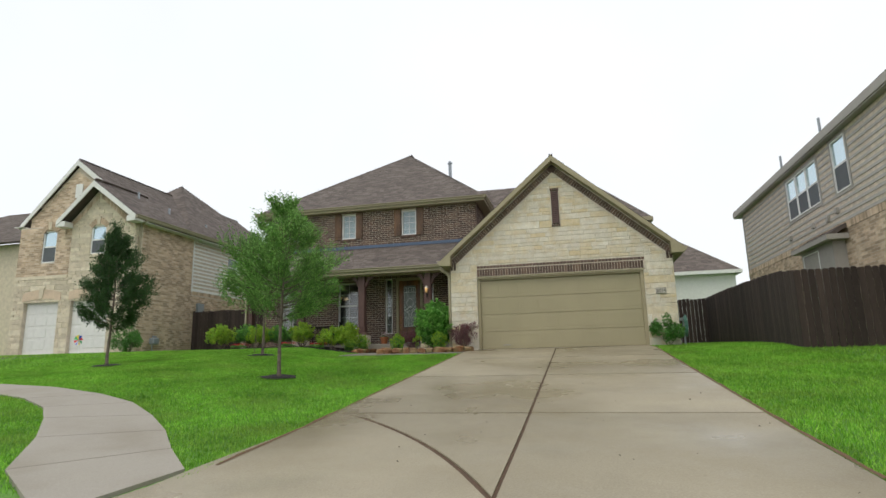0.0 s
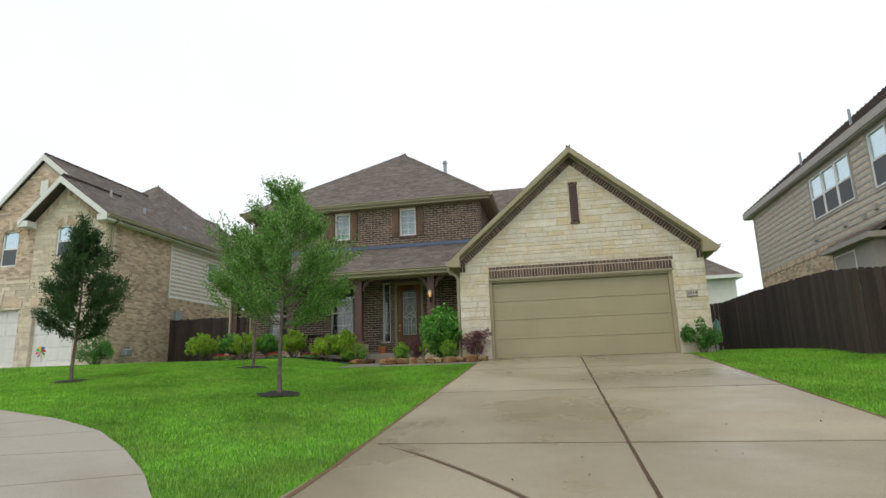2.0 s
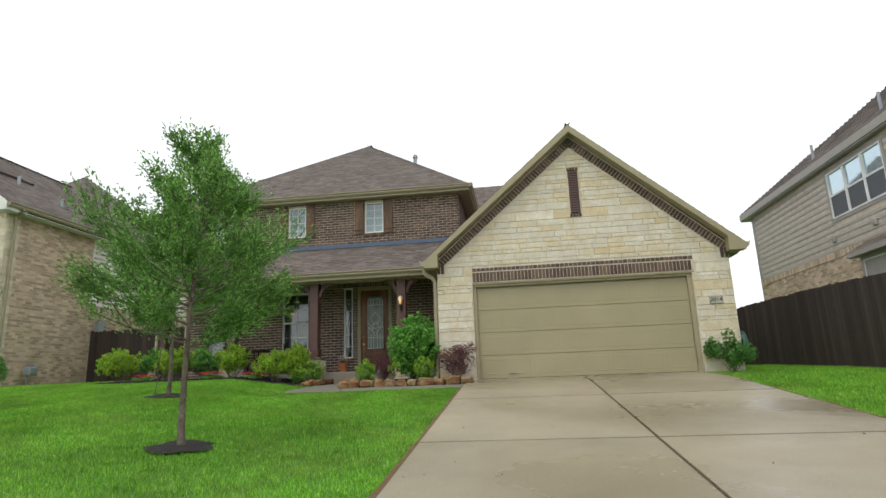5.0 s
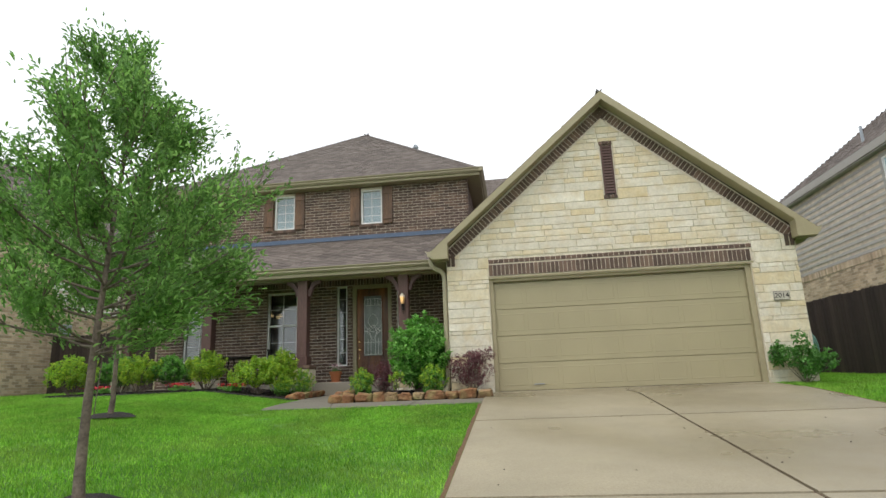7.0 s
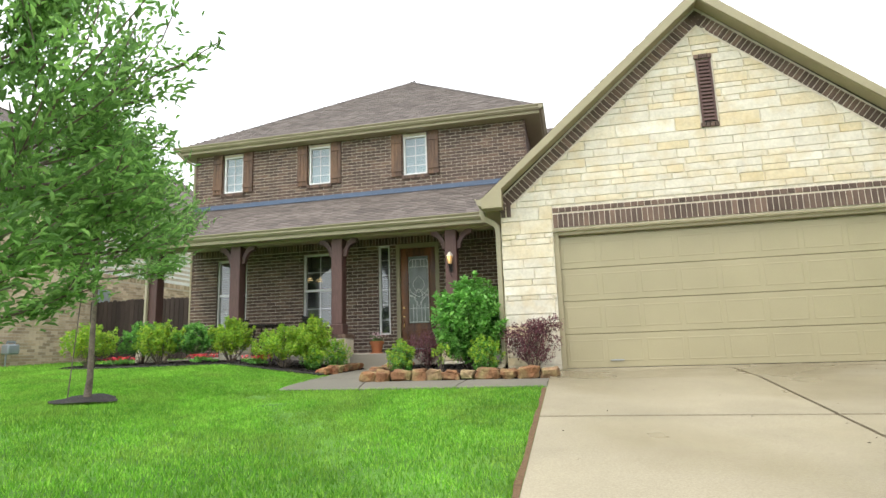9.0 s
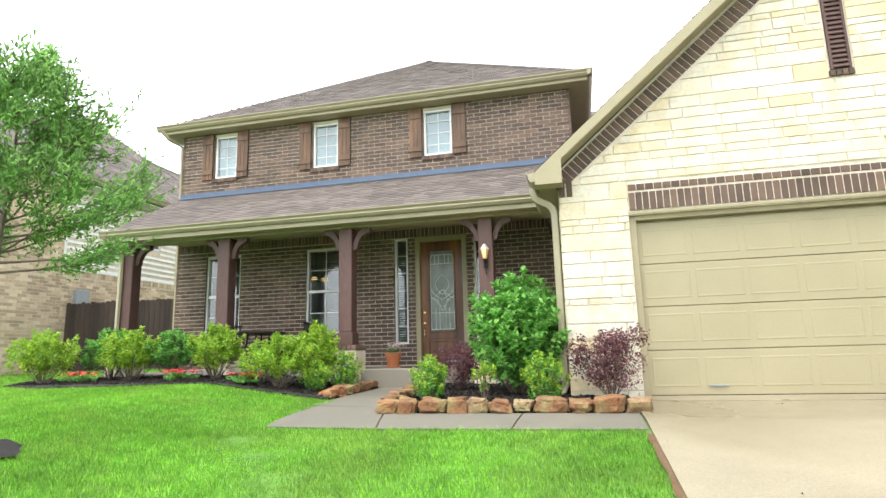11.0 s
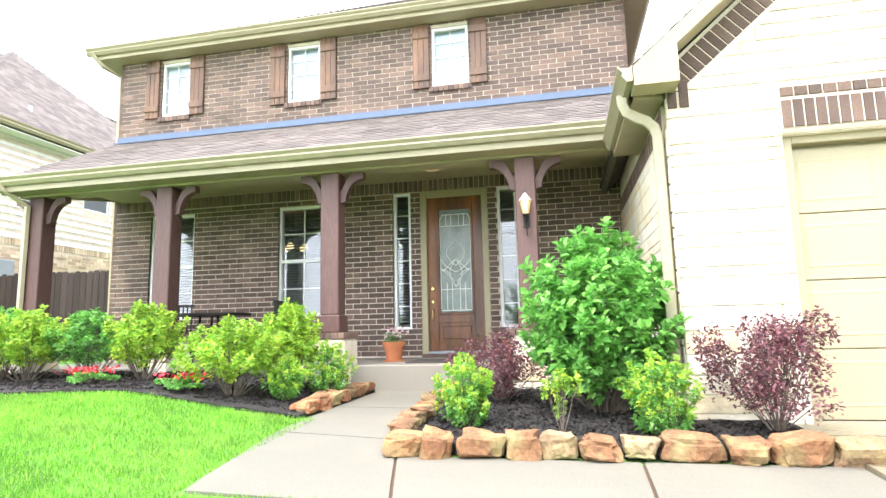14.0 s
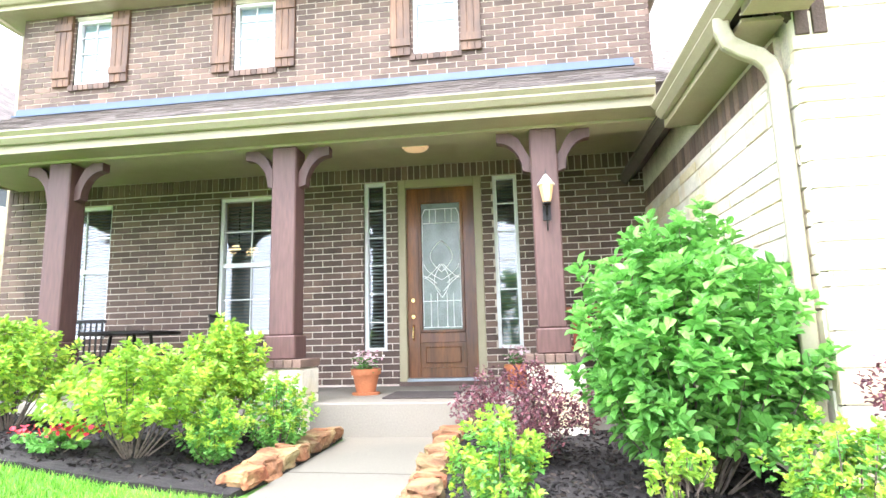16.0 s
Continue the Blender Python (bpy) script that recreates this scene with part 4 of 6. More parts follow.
# front door
parts("door_frame", ((DOOR[0], DOOR[0] + 0.1, WY + 0.0, WY + 0.12, 0.36, 2.89), (DOOR[1] - 0.1, DOOR[1], WY + 0.0, WY + 0.12, 0.36, 2.89), (DOOR[0] + 0.1, DOOR[1] - 0.1, WY + 0.0, WY + 0.12, 2.78, 2.89),), M_TRIM, house, bevel=0.008)
D0, D1, DZ0, DZ1 = -3.70, -2.84, 0.42, 2.78
door = tagged(empty("front_door"), "varnished mahogany front door with leaded glass")
door.parent = house
parts("rail", ((D0, D0 + 0.15, WY + 0.07, WY + 0.12, DZ0, DZ1), (D1 - 0.15, D1, WY + 0.07, WY + 0.12, DZ0, DZ1), (D0 + 0.15, D1 - 0.15, WY + 0.07, WY + 0.12, DZ1 - 0.17, DZ1),
                                (D0 + 0.15, D1 - 0.15, WY + 0.07, WY + 0.12, DZ0, DZ0 + 0.12), (D0 + 0.15, D1 - 0.15, WY + 0.07, WY + 0.12, DZ0 + 0.42, DZ0 + 0.54)), M_DOOR_WOOD, door, bevel=0.005)
part("panel", boxes((D0 + 0.15, D1 - 0.15, WY + 0.088, WY + 0.11, DZ0 + 0.12, DZ0 + 0.42)), M_DOOR_WOOD, door)
part("panel", boxes((D0 + 0.21, D1 - 0.21, WY + 0.072, WY + 0.09, DZ0 + 0.17, DZ0 + 0.37), bevel=0.014), M_DOOR_WOOD, door)
gx0, gx1, gz0, gz1 = D0 + 0.15, D1 - 0.15, DZ0 + 0.54, DZ1 - 0.17
part("moulding", boxes((gx0, gx0 + 0.035, WY + 0.055, WY + 0.08, gz0, gz1), (gx1 - 0.035, gx1, WY + 0.055, WY + 0.08, gz0, gz1), (gx0, gx1, WY + 0.055, WY + 0.08, gz0, gz0 + 0.035), (gx0, gx1, WY + 0.055, WY + 0.08, gz1 - 0.035, gz1), bevel=0.006), M_DOOR_WOOD, door)
pane = part("leaded_pane", boxes((gx0 + 0.02, gx1 - 0.02, WY + 0.09, WY + 0.098, gz0 + 0.02, gz1 - 0.02)), M_LEADED, door)
pane.visible_shadow = False
bm = bmesh.new()
cxm, czm = (gx0 + gx1) / 2, (gz0 + gz1) / 2 - 0.02


def came(bm, pts):
    pipe(bm, [(cxm + x, WY + 0.086, czm + z) for x, z in pts], 0.006, 5)


for s in (-1, 1):
    came(bm, [(s * 0.235, -0.72), (s * 0.235, 0.66), (s * 0.2, 0.74), (0.0, 0.74)])
    for x in (0.06, 0.14):
        came(bm, [(s * x, -0.74), (s * x, -0.32)])
        came(bm, [(s * x, 0.74), (s * x, 0.56)])
    # almond, side loops and upper petals of the centre motif
    came(bm, [(s * 0.095 * math.sin(math.pi * t), -0.38 + 0.42 * t) for t in np.linspace(0, 1, 11)])
    came(bm, [(s * (0.02 + 0.2 * math.sin(math.pi * t)), -0.3 + 0.34 * t + 0.06 * math.sin(2 * math.pi * t)) for t in np.linspace(0, 1, 11)])
    came(bm, [(s * 0.215 * math.sin(math.pi * t * 0.5), -0.16 + 0.2 * t) for t in np.linspace(0, 1, 7)])
    came(bm, [(s * 0.14 * math.sin(math.pi * t), -0.06 + 0.4 * t) for t in np.linspace(0, 1, 11)])
    came(bm, [(s * 0.235, -0.1), (s * 0.15, -0.13), (s * 0.06, -0.2)])
came(bm, [(-0.235, -0.42), (0.235, -0.42)])
came(bm, [(-0.235, -0.74), (0.235, -0.74)])
came(bm, [(-0.235, 0.56), (0.235, 0.56)])
part("came", bm, M_CAME, door)
for z, r in ((1.16, 0.028), (1.36, 0.03)):
    bm = bmesh.new()
    tube(bm, (D0 + 0.07, WY + 0.075, z), (D0 + 0.07, WY + 0.05, z), r, r * 0.85, 14)
    part("lock", bm, M_BRASS, door)
bm = bmesh.new()
pipe(bm, [(D0 + 0.07, WY + 0.07, 1.06), (D0 + 0.07, WY + 0.03, 1.03), (D0 + 0.07, WY + 0.03, 0.9), (D0 + 0.07, WY + 0.07, 0.87)], 0.012)
part("handle", bm, M_BRASS, door)
part("threshold", boxes((DOOR[0] + 0.1, DOOR[1] - 0.1, WY - 0.03, WY + 0.12, 0.385, 0.42), bevel=0.004), M_GREY, house)
part("doorstep", boxes((DOOR[0], DOOR[1], WY - 0.03, WY + 0.0, 0.335, 0.385)), M_BRICK_FIELD, house)


# ---- porch posts on stone piers ----
def post(x):
    y = 2.0
    p = part("pier", boxes((x - 0.22, x + 0.22, y - 0.22, y + 0.22, -0.05, 0.66), bevel=0.01), M_STONE_MORTAR, house, "cream stone pier with brick cap")
    z = -0.05
    for h in (0.2, 0.26, 0.24):
        for a, b in (((x - 0.235, x - 0.02), (x + 0.0, x + 0.235)) if h != 0.26 else ((x - 0.235, x + 0.235),)):
            part("stone", boxes((a, b, y - 0.24, y - 0.21, z + 0.006, z + h - 0.006), bevel=0.01), M_STONE, p)
        for sx in (-1, 1):
            part("stone", boxes((min(x + sx * 0.21, x + sx * 0.24), max(x + sx * 0.21, x + sx * 0.24), y - 0.205, y + 0.22, z + 0.006, z + h - 0.006), bevel=0.01), M_STONE, p)
        z += h
    for k in range(6):
        a = x - 0.25 + k * 0.0835
        part("brick", boxes((a, a + 0.076, y - 0.25, y + 0.25, 0.662, 0.735), bevel=0.005), M_BRICK, p)
    st = part("post", boxes((x - 0.12, x + 0.12, y - 0.12, y + 0.12, 0.95, 2.735), bevel=0.012), M_POST, house, "dark brown stained timber porch post")
    part("post_base", boxes((x - 0.145, x + 0.145, y - 0.145, y + 0.145, 0.735, 0.95), bevel=0.012), M_POST, st)
    for s in (-1, 1):
        bm = bmesh.new()
        low = [(0.19 + 0.23 * (1 - math.cos(t)), 2.37 + 0.28 * math.sin(t)) for t in np.linspace(0.0, math.pi / 2, 7)]
        outline = [(0.12, 2.35)] + low + [(0.42, 2.735), (0.30, 2.735), (0.22, 2.675), (0.12, 2.49)]
        prism(bm, [(x + s * a, y - 0.05, z) for a, z in outline], (0, 0.1, 0))
        part("bracket", bm, M_POST, st)


for px in (-8.92, -6.86, -4.49, -2.055):
    post(px)


# ---- plants ----
def leaf_cloud(name, centres, normals_up, size, mat, parent, aspect=0.45, droop=0.3, dirs=None):
    """Folded leaves, one at each centre."""
    c = np.asarray(centres, dtype=np.float64)
    n = len(c)
    th = rng.uniform(0, 2 * np.pi, n)
    el = rng.normal(normals_up, 0.45, n)
    d = np.stack([np.cos(th) * np.cos(el), np.sin(th) * np.cos(el), np.sin(el)], -1)
    if dirs is not None:
        d = dirs / (np.linalg.norm(dirs, axis=1)[:, None] + 1e-9)
    side = np.cross(d, np.stack([np.zeros(n), np.zeros(n), np.ones(n)], -1) + rng.normal(0, 0.35, (n, 3)))
    side /= np.linalg.norm(side, axis=1)[:, None] + 1e-9
    up = np.cross(side, d)
    s = (size * rng.uniform(0.65, 1.3, n))[:, None]
    w = s * aspect * 0.5
    base, tip = c - d * s * 0.5, c + d * s * 0.5 - up * s * droop * 0.3
    mid = c + up * s * 0.06
    l, r = mid + side * w + up * s * 0.08, mid - side * w + up * s * 0.08
    q = d * s * 0.2
    v = np.stack([base, l * 1.0 - q, l + q * 0.9 - side * w * 0.15, tip, r + q * 0.9 + side * w * 0.15, r - q], 1).reshape(-1, 3)
    i = np.arange(n)[:, None] * 6
    f = np.concatenate([i + np.array([[0, 1, 2, 3]]), i + np.array([[0, 3, 4, 5]])], 0)
    return tagged(raw(name, v, f, mat, parent), kind="stuff")


def branch(bm, p, d, length, r, depth, tips, spread=0.6, rise=0.15):
    d = d.normalized()
    q = p
    steps = 3
    for k in range(steps):
        d = (d + Vector((random.uniform(-1, 1), random.uniform(-1, 1), random.uniform(-0.4, 0.8))) * 0.12 + Vector((0, 0, rise * 0.3))).normalized()
        e = q + d * (length / steps)
        tube(bm, q, e, r * (1 - 0.25 * k / steps), r * (1 - 0.25 * (k + 1) / steps), 7 if r > 0.02 else 4, caps=False)
        q = e
        if depth <= 1:
            tips.append((q.copy(), d.copy(), length))
    if depth > 0:
        for k in range(random.choice((2, 3, 3))):
            nd = (d + Vector((random.uniform(-1, 1), random.uniform(-1, 1), random.uniform(-0.5, 0.8))) * spread).normalized()
            branch(bm, q, nd, length * random.uniform(0.6, 0.8), r * 0.6, depth - 1, tips, spread, rise)


def tree(x, y, height, clear, radius, mat, seed, label, leaves=16000, leaf=0.055, lean=(0, 0)):
    random.seed(seed)
    z0 = float(ground_z(x, y))
    t = tagged(empty("tree", x, y, z0), label, "tree")
    bm = bmesh.new()
    prev, r0 = Vector((0, 0, -0.1)), 0.05 * height / 4
    tips = []
    n = 12
    pts = []
    for k in range(1, n + 1):
        f = k / n
        p = Vector((lean[0] * f + 0.04 * math.sin(3 * f + seed), lean[1] * f + 0.03 * math.cos(4 * f + seed), height * 0.93 * f))
        tube(bm, prev, p, r0 * (1.25 if k == 1 else 1 - 0.85 * (k - 1) / n), r0 * (1 - 0.85 * f), 10, caps=False)
        prev = p
        pts.append(p)
    for p in pts:
        if p.z > clear:
            f = (p.z - clear) / (height - clear)
            rad = radius * (0.92 + 0.25 * f if f < 0.35 else 1.0 - 0.7 * ((f - 0.35) / 0.65) ** 1.25)
            for k in range(8 if f < 0.5 else 5):
                a = k * 2.4 + p.z * 5 + random.uniform(-0.5, 0.5)
                d = Vector((math.cos(a), math.sin(a), 0.02 + 0.7 * f))
                branch(bm, p + Vector((0, 0, random.uniform(-0.15, 0.15))), d, rad * random.uniform(0.32, 0.68), r0 * 0.28, 2, tips)
    part("trunk", bm, M_BARK, t, "grey-brown bark trunk and limbs", smooth=True)
    tp = np.array([list(q[0]) for q in tips])
    td = np.array([list(q[1]) for q in tips])
    pick = rng.integers(0, len(tp), leaves)
    keep = rng.uniform(0.3, 1.0, len(tp))
    pick = pick[rng.uniform(0, 1, leaves) < keep[pick]]
    along = rng.uniform(-0.22, 0.14, (len(pick), 1))
    c = tp[pick] + td[pick] * along + rng.normal(0, 0.04, (len(pick), 3))
    d = td[pick] + rng.normal(0, 0.55, c.shape)
    leaf_cloud("crown", c, 0.1, leaf, mat, t, aspect=0.3, dirs=d)
    # thin shoots that stand out of the crown
    shoots = np.argsort(-(tp[:, 2] / height + np.hypot(tp[:, 0], tp[:, 1]) / radius))[:46]
    bm = bmesh.new()
    cs, ds = [], []
    for q in shoots:
        v = Vector(td[q]) + Vector((random.uniform(-0.3, 0.3), random.uniform(-0.3, 0.3), random.uniform(0.1, 0.7)))
        v.normalize()
        a, reach = Vector(tp[q]), random.uniform(0.14, 0.34)
        tube(bm, a, a + v * reach, 0.004, 0.0015, 4, caps=False)
        for w in np.linspace(0.2, 1.0, 9):
            cs.append(tuple(a + v * reach * w + Vector((random.uniform(-1, 1), random.uniform(-1, 1), random.uniform(-1, 1))) * 0.022))
            ds.append(tuple(v + Vector((random.uniform(-1, 1), random.uniform(-1, 1), random.uniform(-0.6, 1))) * 0.8))
    part("twig_tangle", bm, M_BARK, t)
    leaf_cloud("shoot_leaves", cs, 0.1, leaf, mat, t, aspect=0.3, dirs=np.array(ds))
    # mulch ring
    bm = bmesh.new()
    ring = [(0.34 * (1 + 0.18 * math.sin(5 * a + seed)) * math.cos(a), 0.3 * (1 + 0.15 * math.cos(3 * a)) * math.sin(a)) for a in np.linspace(0, 2 * math.pi, 25)[:-1]]
    top = [bm.verts.new((px, py, float(ground_z(x + px, y + py)) - z0 + 0.035)) for px, py in ring]
    mid = bm.verts.new((0, 0, 0.06))
    for k in range(24):
        bm.faces.new((top[k], top[(k + 1) % 24], mid))
    ob = tagged(part("mulch_ring", bm, M_MULCH), "dark mulch ring round a tree trunk", "mulch", kind="structure")
    ob.location = (x, y, z0)
    return t


def shrub(x, y, z, rx, rz, mat, seed, label, leaves=1500, leaf=0.05, lift=0.0, aspect=0.5, stems=9, name="shrub", lobes=13, category="shrub", vase=False):
    random.seed(seed)
    g = np.random.default_rng(seed)
    t = tagged(empty(name, x, y, z), label, category)
    bm = bmesh.new()
    cs = []
    for k in range(lobes):
        a = 2 * math.pi * k / lobes + random.uniform(-0.4, 0.4)
        rr = rx * random.uniform(0.25, 0.9)
        hh = random.uniform(0.2, 0.78)
        rr *= 1.12 * math.sqrt(1 - ((hh - 0.48) / 0.42) ** 2)
        if vase:
            hh = random.uniform(0.1 if rx < 0.3 else 0.24, 0.92)
            rr = rx * random.uniform(0.2, 1.0) * (0.5 + 0.55 * hh)
        cs.append(Vector((rr * math.cos(a), rr * math.sin(a), lift + (rz - lift) * hh)))
    cs.append(Vector((0, 0, rz * 0.8)))
    for c in cs:
        tube(bm, (c.x * 0.12, c.y * 0.12, -0.04), c, 0.0045 if vase else 0.007, 0.002, 5, caps=False)
        for k in range(2):
            e = c + Vector((random.uniform(-1, 1), random.uniform(-1, 1), random.uniform(0, 1))) * rx * 0.3
            tube(bm, c * 0.6, e, 0.0035, 0.0015, 4, caps=False)
    part("stem_tangle", bm, M_BARK, t)
    pts = np.array([list(c) for c in cs])
    pick = g.integers(0, len(pts), leaves)
    d = g.normal(0, 1, (leaves, 3))
    d /= np.linalg.norm(d, axis=1)[:, None]
    rad = g.uniform(0.3, 1.0, (leaves, 1)) ** 0.5
    c = pts[pick] + d * rad * np.array([rx * 0.33, rx * 0.33, (rz - lift) * 0.24]) * (0.8 if vase else 1.0) * g.uniform(0.8, 1.2, (leaves, 1))
    c[:, 2] = np.maximum(c[:, 2], 0.02 + lift * 0.7)
    leaf_cloud("foliage", c, 0.45, leaf, mat, t, aspect=aspect)
    return t


tree(*OAK, 3.1, 1.0, 1.0, M_LEAF_OAK, 3, "young live oak with airy green crown on the lawn", 52000, 0.05, lean=(0.05, 0.05))
tree(-5.08, -3.62, 2.95, 1.15, 0.92, M_LEAF_OAK, 8, "young slim oak behind the larger lawn tree", 32000, 0.05, lean=(0.1, 0))
tree(-8.0, -5.55, 3.1, 0.8, 0.72, M_LEAF_DARK, 5, "young oak with dense dark green crown", 44000, 0.056)
bm = bmesh.new()
tube(bm, (-5.26, -3.7, -0.2), (-5.2, -3.66, 1.2), 0.007, 0.006, 8)
stake = tagged(part("tree_stake", bm, M_BARK), "thin weathered wooden stake beside the slim oak", "stake")

# mulch beds
def bed(name, pts, label, h=0.05):
    bm = bmesh.new()
    vs = [bm.verts.new((x, y, 0)) for x, y in pts]
    bm.faces.new(vs)
    bmesh.ops.triangulate(bm, faces=bm.faces[:])
    bmesh.ops.subdivide_edges(bm, edges=bm.edges[:], cuts=5, use_grid_fill=True)
    bmesh.ops.subdivide_edges(bm, edges=bm.edges[:], cuts=2, use_grid_fill=True)
    for v in bm.verts:
        v.co.z = float(ground_z(v.co.x, v.co.y)) + h + 0.02 * noise.noise(Vector((v.co.x * 6, v.co.y * 6, 0)))
    r = bmesh.ops.extrude_face_region(bm, geom=bm.faces[:])
    for q in r["geom"]:
        if isinstance(q, bmesh.types.BMVert):
            q.co.z -= 0.12
    return tagged(part(name, bm, M_MULCH, smooth=False), label, "flower bed", kind="structure")


BED_FRONT = ((-10.2, 1.2), (-9.4, 0.1), (-8.6, -0.15), (-7.6, -0.15), (-6.5, 0.1), (-5.6, 0.2), (-4.8, 0.14), (-4.05, 0.2))
bed("mulch_bed", (*BED_FRONT, (-3.98, 0.8), (-3.95, 2.0), (-9.3, 2.0), (-10.2, 2.0)), "bed of black mulch along the porch", 0.035)
bed("mulch_bed", ((-2.85, -0.85), (-0.16, -0.9), (-0.16, 0.0), (-0.8, 0.05), (-0.8, 2.0), (-2.98, 2.0), (-2.92, 0.6)), "bed of black mulch beside the garage", 0.07)

# shrubs: x, y, radius, height, material, leaf count, leaf size, label
BRIGHT, DEEP = "clipped shrub with lime-green new growth in the mulch", "small round green shrub in the mulch"
LIME = "small lime-green shrub in the mulch by the edging rocks"
SHRUBS = (
    (-9.1, 0.5, 0.46, 0.78, "lime", BRIGHT), (-8.6, 1.35, 0.44, 0.8, "green", "dark green leafy shrub at the porch corner"), (-7.85, 0.95, 0.44, 0.78, "lime", BRIGHT),
    (-7.25, 1.25, 0.42, 0.74, "green", "dark green leafy shrub in the bed"), (-6.3, 0.98, 0.38, 0.8, "lime", BRIGHT), (-4.97, 0.6, 0.47, 0.72, "lime", BRIGHT),
    (-4.72, 1.3, 0.32, 0.9, "lime", BRIGHT), (-4.45, 0.72, 0.2, 0.4, "small", DEEP), (-4.22, 1.25, 0.24, 0.54, "small", DEEP),
    (-2.46, -0.25, 0.23, 0.5, "small", LIME), (-1.08, -0.5, 0.24, 0.54, "small", LIME),
)


def tufted(x, y, rx, rz, kind, seed, label, shoots=90, leaf=0.055, name="shrub", lift=0.12, whorl=8, aspect=0.48):
    """A shrub of upright shoots, each ending in a whorl of leaves, paler at the tips."""
    random.seed(seed)
    g = np.random.default_rng(seed)
    z = float(ground_z(x, y)) + 0.05
    t = tagged(empty(name, x, y, z), label, "shrub")
    stems, low, tip, low_d, tip_d = bmesh.new(), [], [], [], []
    for k in range(shoots):
        a = k * 2.39996 + random.uniform(-0.3, 0.3)
        h = 1.0 - (k + 0.5) / shoots * (1.0 - lift / rz)
        wide = math.sqrt(max(0.05, 1 - (max(h - 0.55, 0) / 0.52) ** 2)) * (0.55 + 0.45 * min(1, h / 0.5))
        rr = rx * wide * random.uniform(0.6, 1.2) * (1.0 if h < 0.92 else 0.6)
        p = Vector((rr * math.cos(a), rr * math.sin(a), max(lift * 0.7, rz * h * random.uniform(0.88, 1.08))))
        if k % 4 == 0:
            p = Vector((p.x * 0.55, p.y * 0.55, p.z * 0.86))
        root = Vector((p.x * 0.15, p.y * 0.15, -0.03))
        mid = root.lerp(p, 0.5) + Vector((p.x, p.y, 0)) * 0.12
        if k % 5 == 0:
            tube(stems, root, mid, 0.007, 0.004, 5, caps=False)
            tube(stems, mid, p, 0.004, 0.0018, 4, caps=False)
        d = (p - mid).normalized() * 0.6 + Vector((p.x, p.y, 0)).normalized() * 0.35 + Vector((0, 0, 0.55))
        d.normalize()
        u = d.orthogonal().normalized()
        w = d.cross(u)
        for ring, (back, open_) in enumerate(((0.0, 0.8), (0.035, 1.2), (0.075, 1.5), (0.13, 1.6))):
            for q in range(whorl if ring < 3 else whorl // 2):
                b = 2 * math.pi * q / whorl + ring * 0.4 + random.uniform(-0.25, 0.25)
                o = open_ + random.uniform(-0.25, 0.25)
                ld = d * math.cos(o) + (u * math.cos(b) + w * math.sin(b)) * math.sin(o)
                c = p - d * back * (0.6 + rz * 0.4) + ld * leaf * 0.5 + Vector(g.normal(0, leaf * 0.22, 3))
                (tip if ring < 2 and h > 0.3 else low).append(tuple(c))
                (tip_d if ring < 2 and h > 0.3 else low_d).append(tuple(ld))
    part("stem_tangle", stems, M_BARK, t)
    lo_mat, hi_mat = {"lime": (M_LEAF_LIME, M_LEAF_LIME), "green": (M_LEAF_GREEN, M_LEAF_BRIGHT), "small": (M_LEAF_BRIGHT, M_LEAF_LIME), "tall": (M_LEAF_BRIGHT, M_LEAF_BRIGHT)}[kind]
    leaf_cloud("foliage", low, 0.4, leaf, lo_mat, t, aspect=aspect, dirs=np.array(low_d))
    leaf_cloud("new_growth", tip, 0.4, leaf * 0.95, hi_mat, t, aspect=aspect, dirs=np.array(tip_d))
    return t


for k, (x, y, r, h, kind, lab) in enumerate(SHRUBS):
    tufted(x, y, r, h, kind, 20 + k, lab, 110 if kind == "small" else 130, 0.036 if kind == "small" else 0.054, lift=0.06 if kind == "small" else h * 0.36, aspect=0.6)
tufted(-1.4, 0.28, 0.55, 1.45, "tall", 50, "tall bushy shrub with broad bright green leaves", 330, 0.08, name="tall_shrub", lift=0.34, whorl=8, aspect=0.56)
shrub(-0.36, -0.45, 0.08, 0.45, 0.7, M_LEAF_PURPLE, 51, "wispy burgundy-leaved shrub by the garage", 3600, 0.034, lobes=30, vase=True, name="burgundy_shrub")
shrub(-2.3, 0.85, 0.1, 0.42, 0.62, M_LEAF_PURPLE, 52, "burgundy-leaved shrub beside the front walk", 3600, 0.032, lobes=16, name="burgundy_shrub")
shrub(-1.74, -0.62, 0.08, 0.13, 0.4, M_LEAF_LIME, 53, "sparse yellow-green seedling in the mulch", 320, 0.04, lobes=7, vase=True)
shrub(5.35, -0.35, 0.02, 0.42, 0.8, M_LEAF_GREEN, 54, "leafy green shrub at the garage corner", 1500, 0.07, lobes=9)

# red flowers
for k, (x, y) in enumerate(((-6.7, 0.62), (-5.45, 0.5), (-8.4, 0.5))):
    f = shrub(x, y, float(ground_z(x, y)) + 0.05, 0.26, 0.12, M_LEAF_BRIGHT, 70 + k, "low bedding plant with red flowers", 450, 0.045, name="red_flowers", lobes=7, category="flowers")
    g = np.random.default_rng(90 + k)
    c = np.stack([g.normal(0, 0.15, 110), g.normal(0, 0.1, 110), g.uniform(0.1, 0.16, 110)], -1)
    leaf_cloud("petals", c, 0.6, 0.035, M_PETAL_RED, f, aspect=0.9)


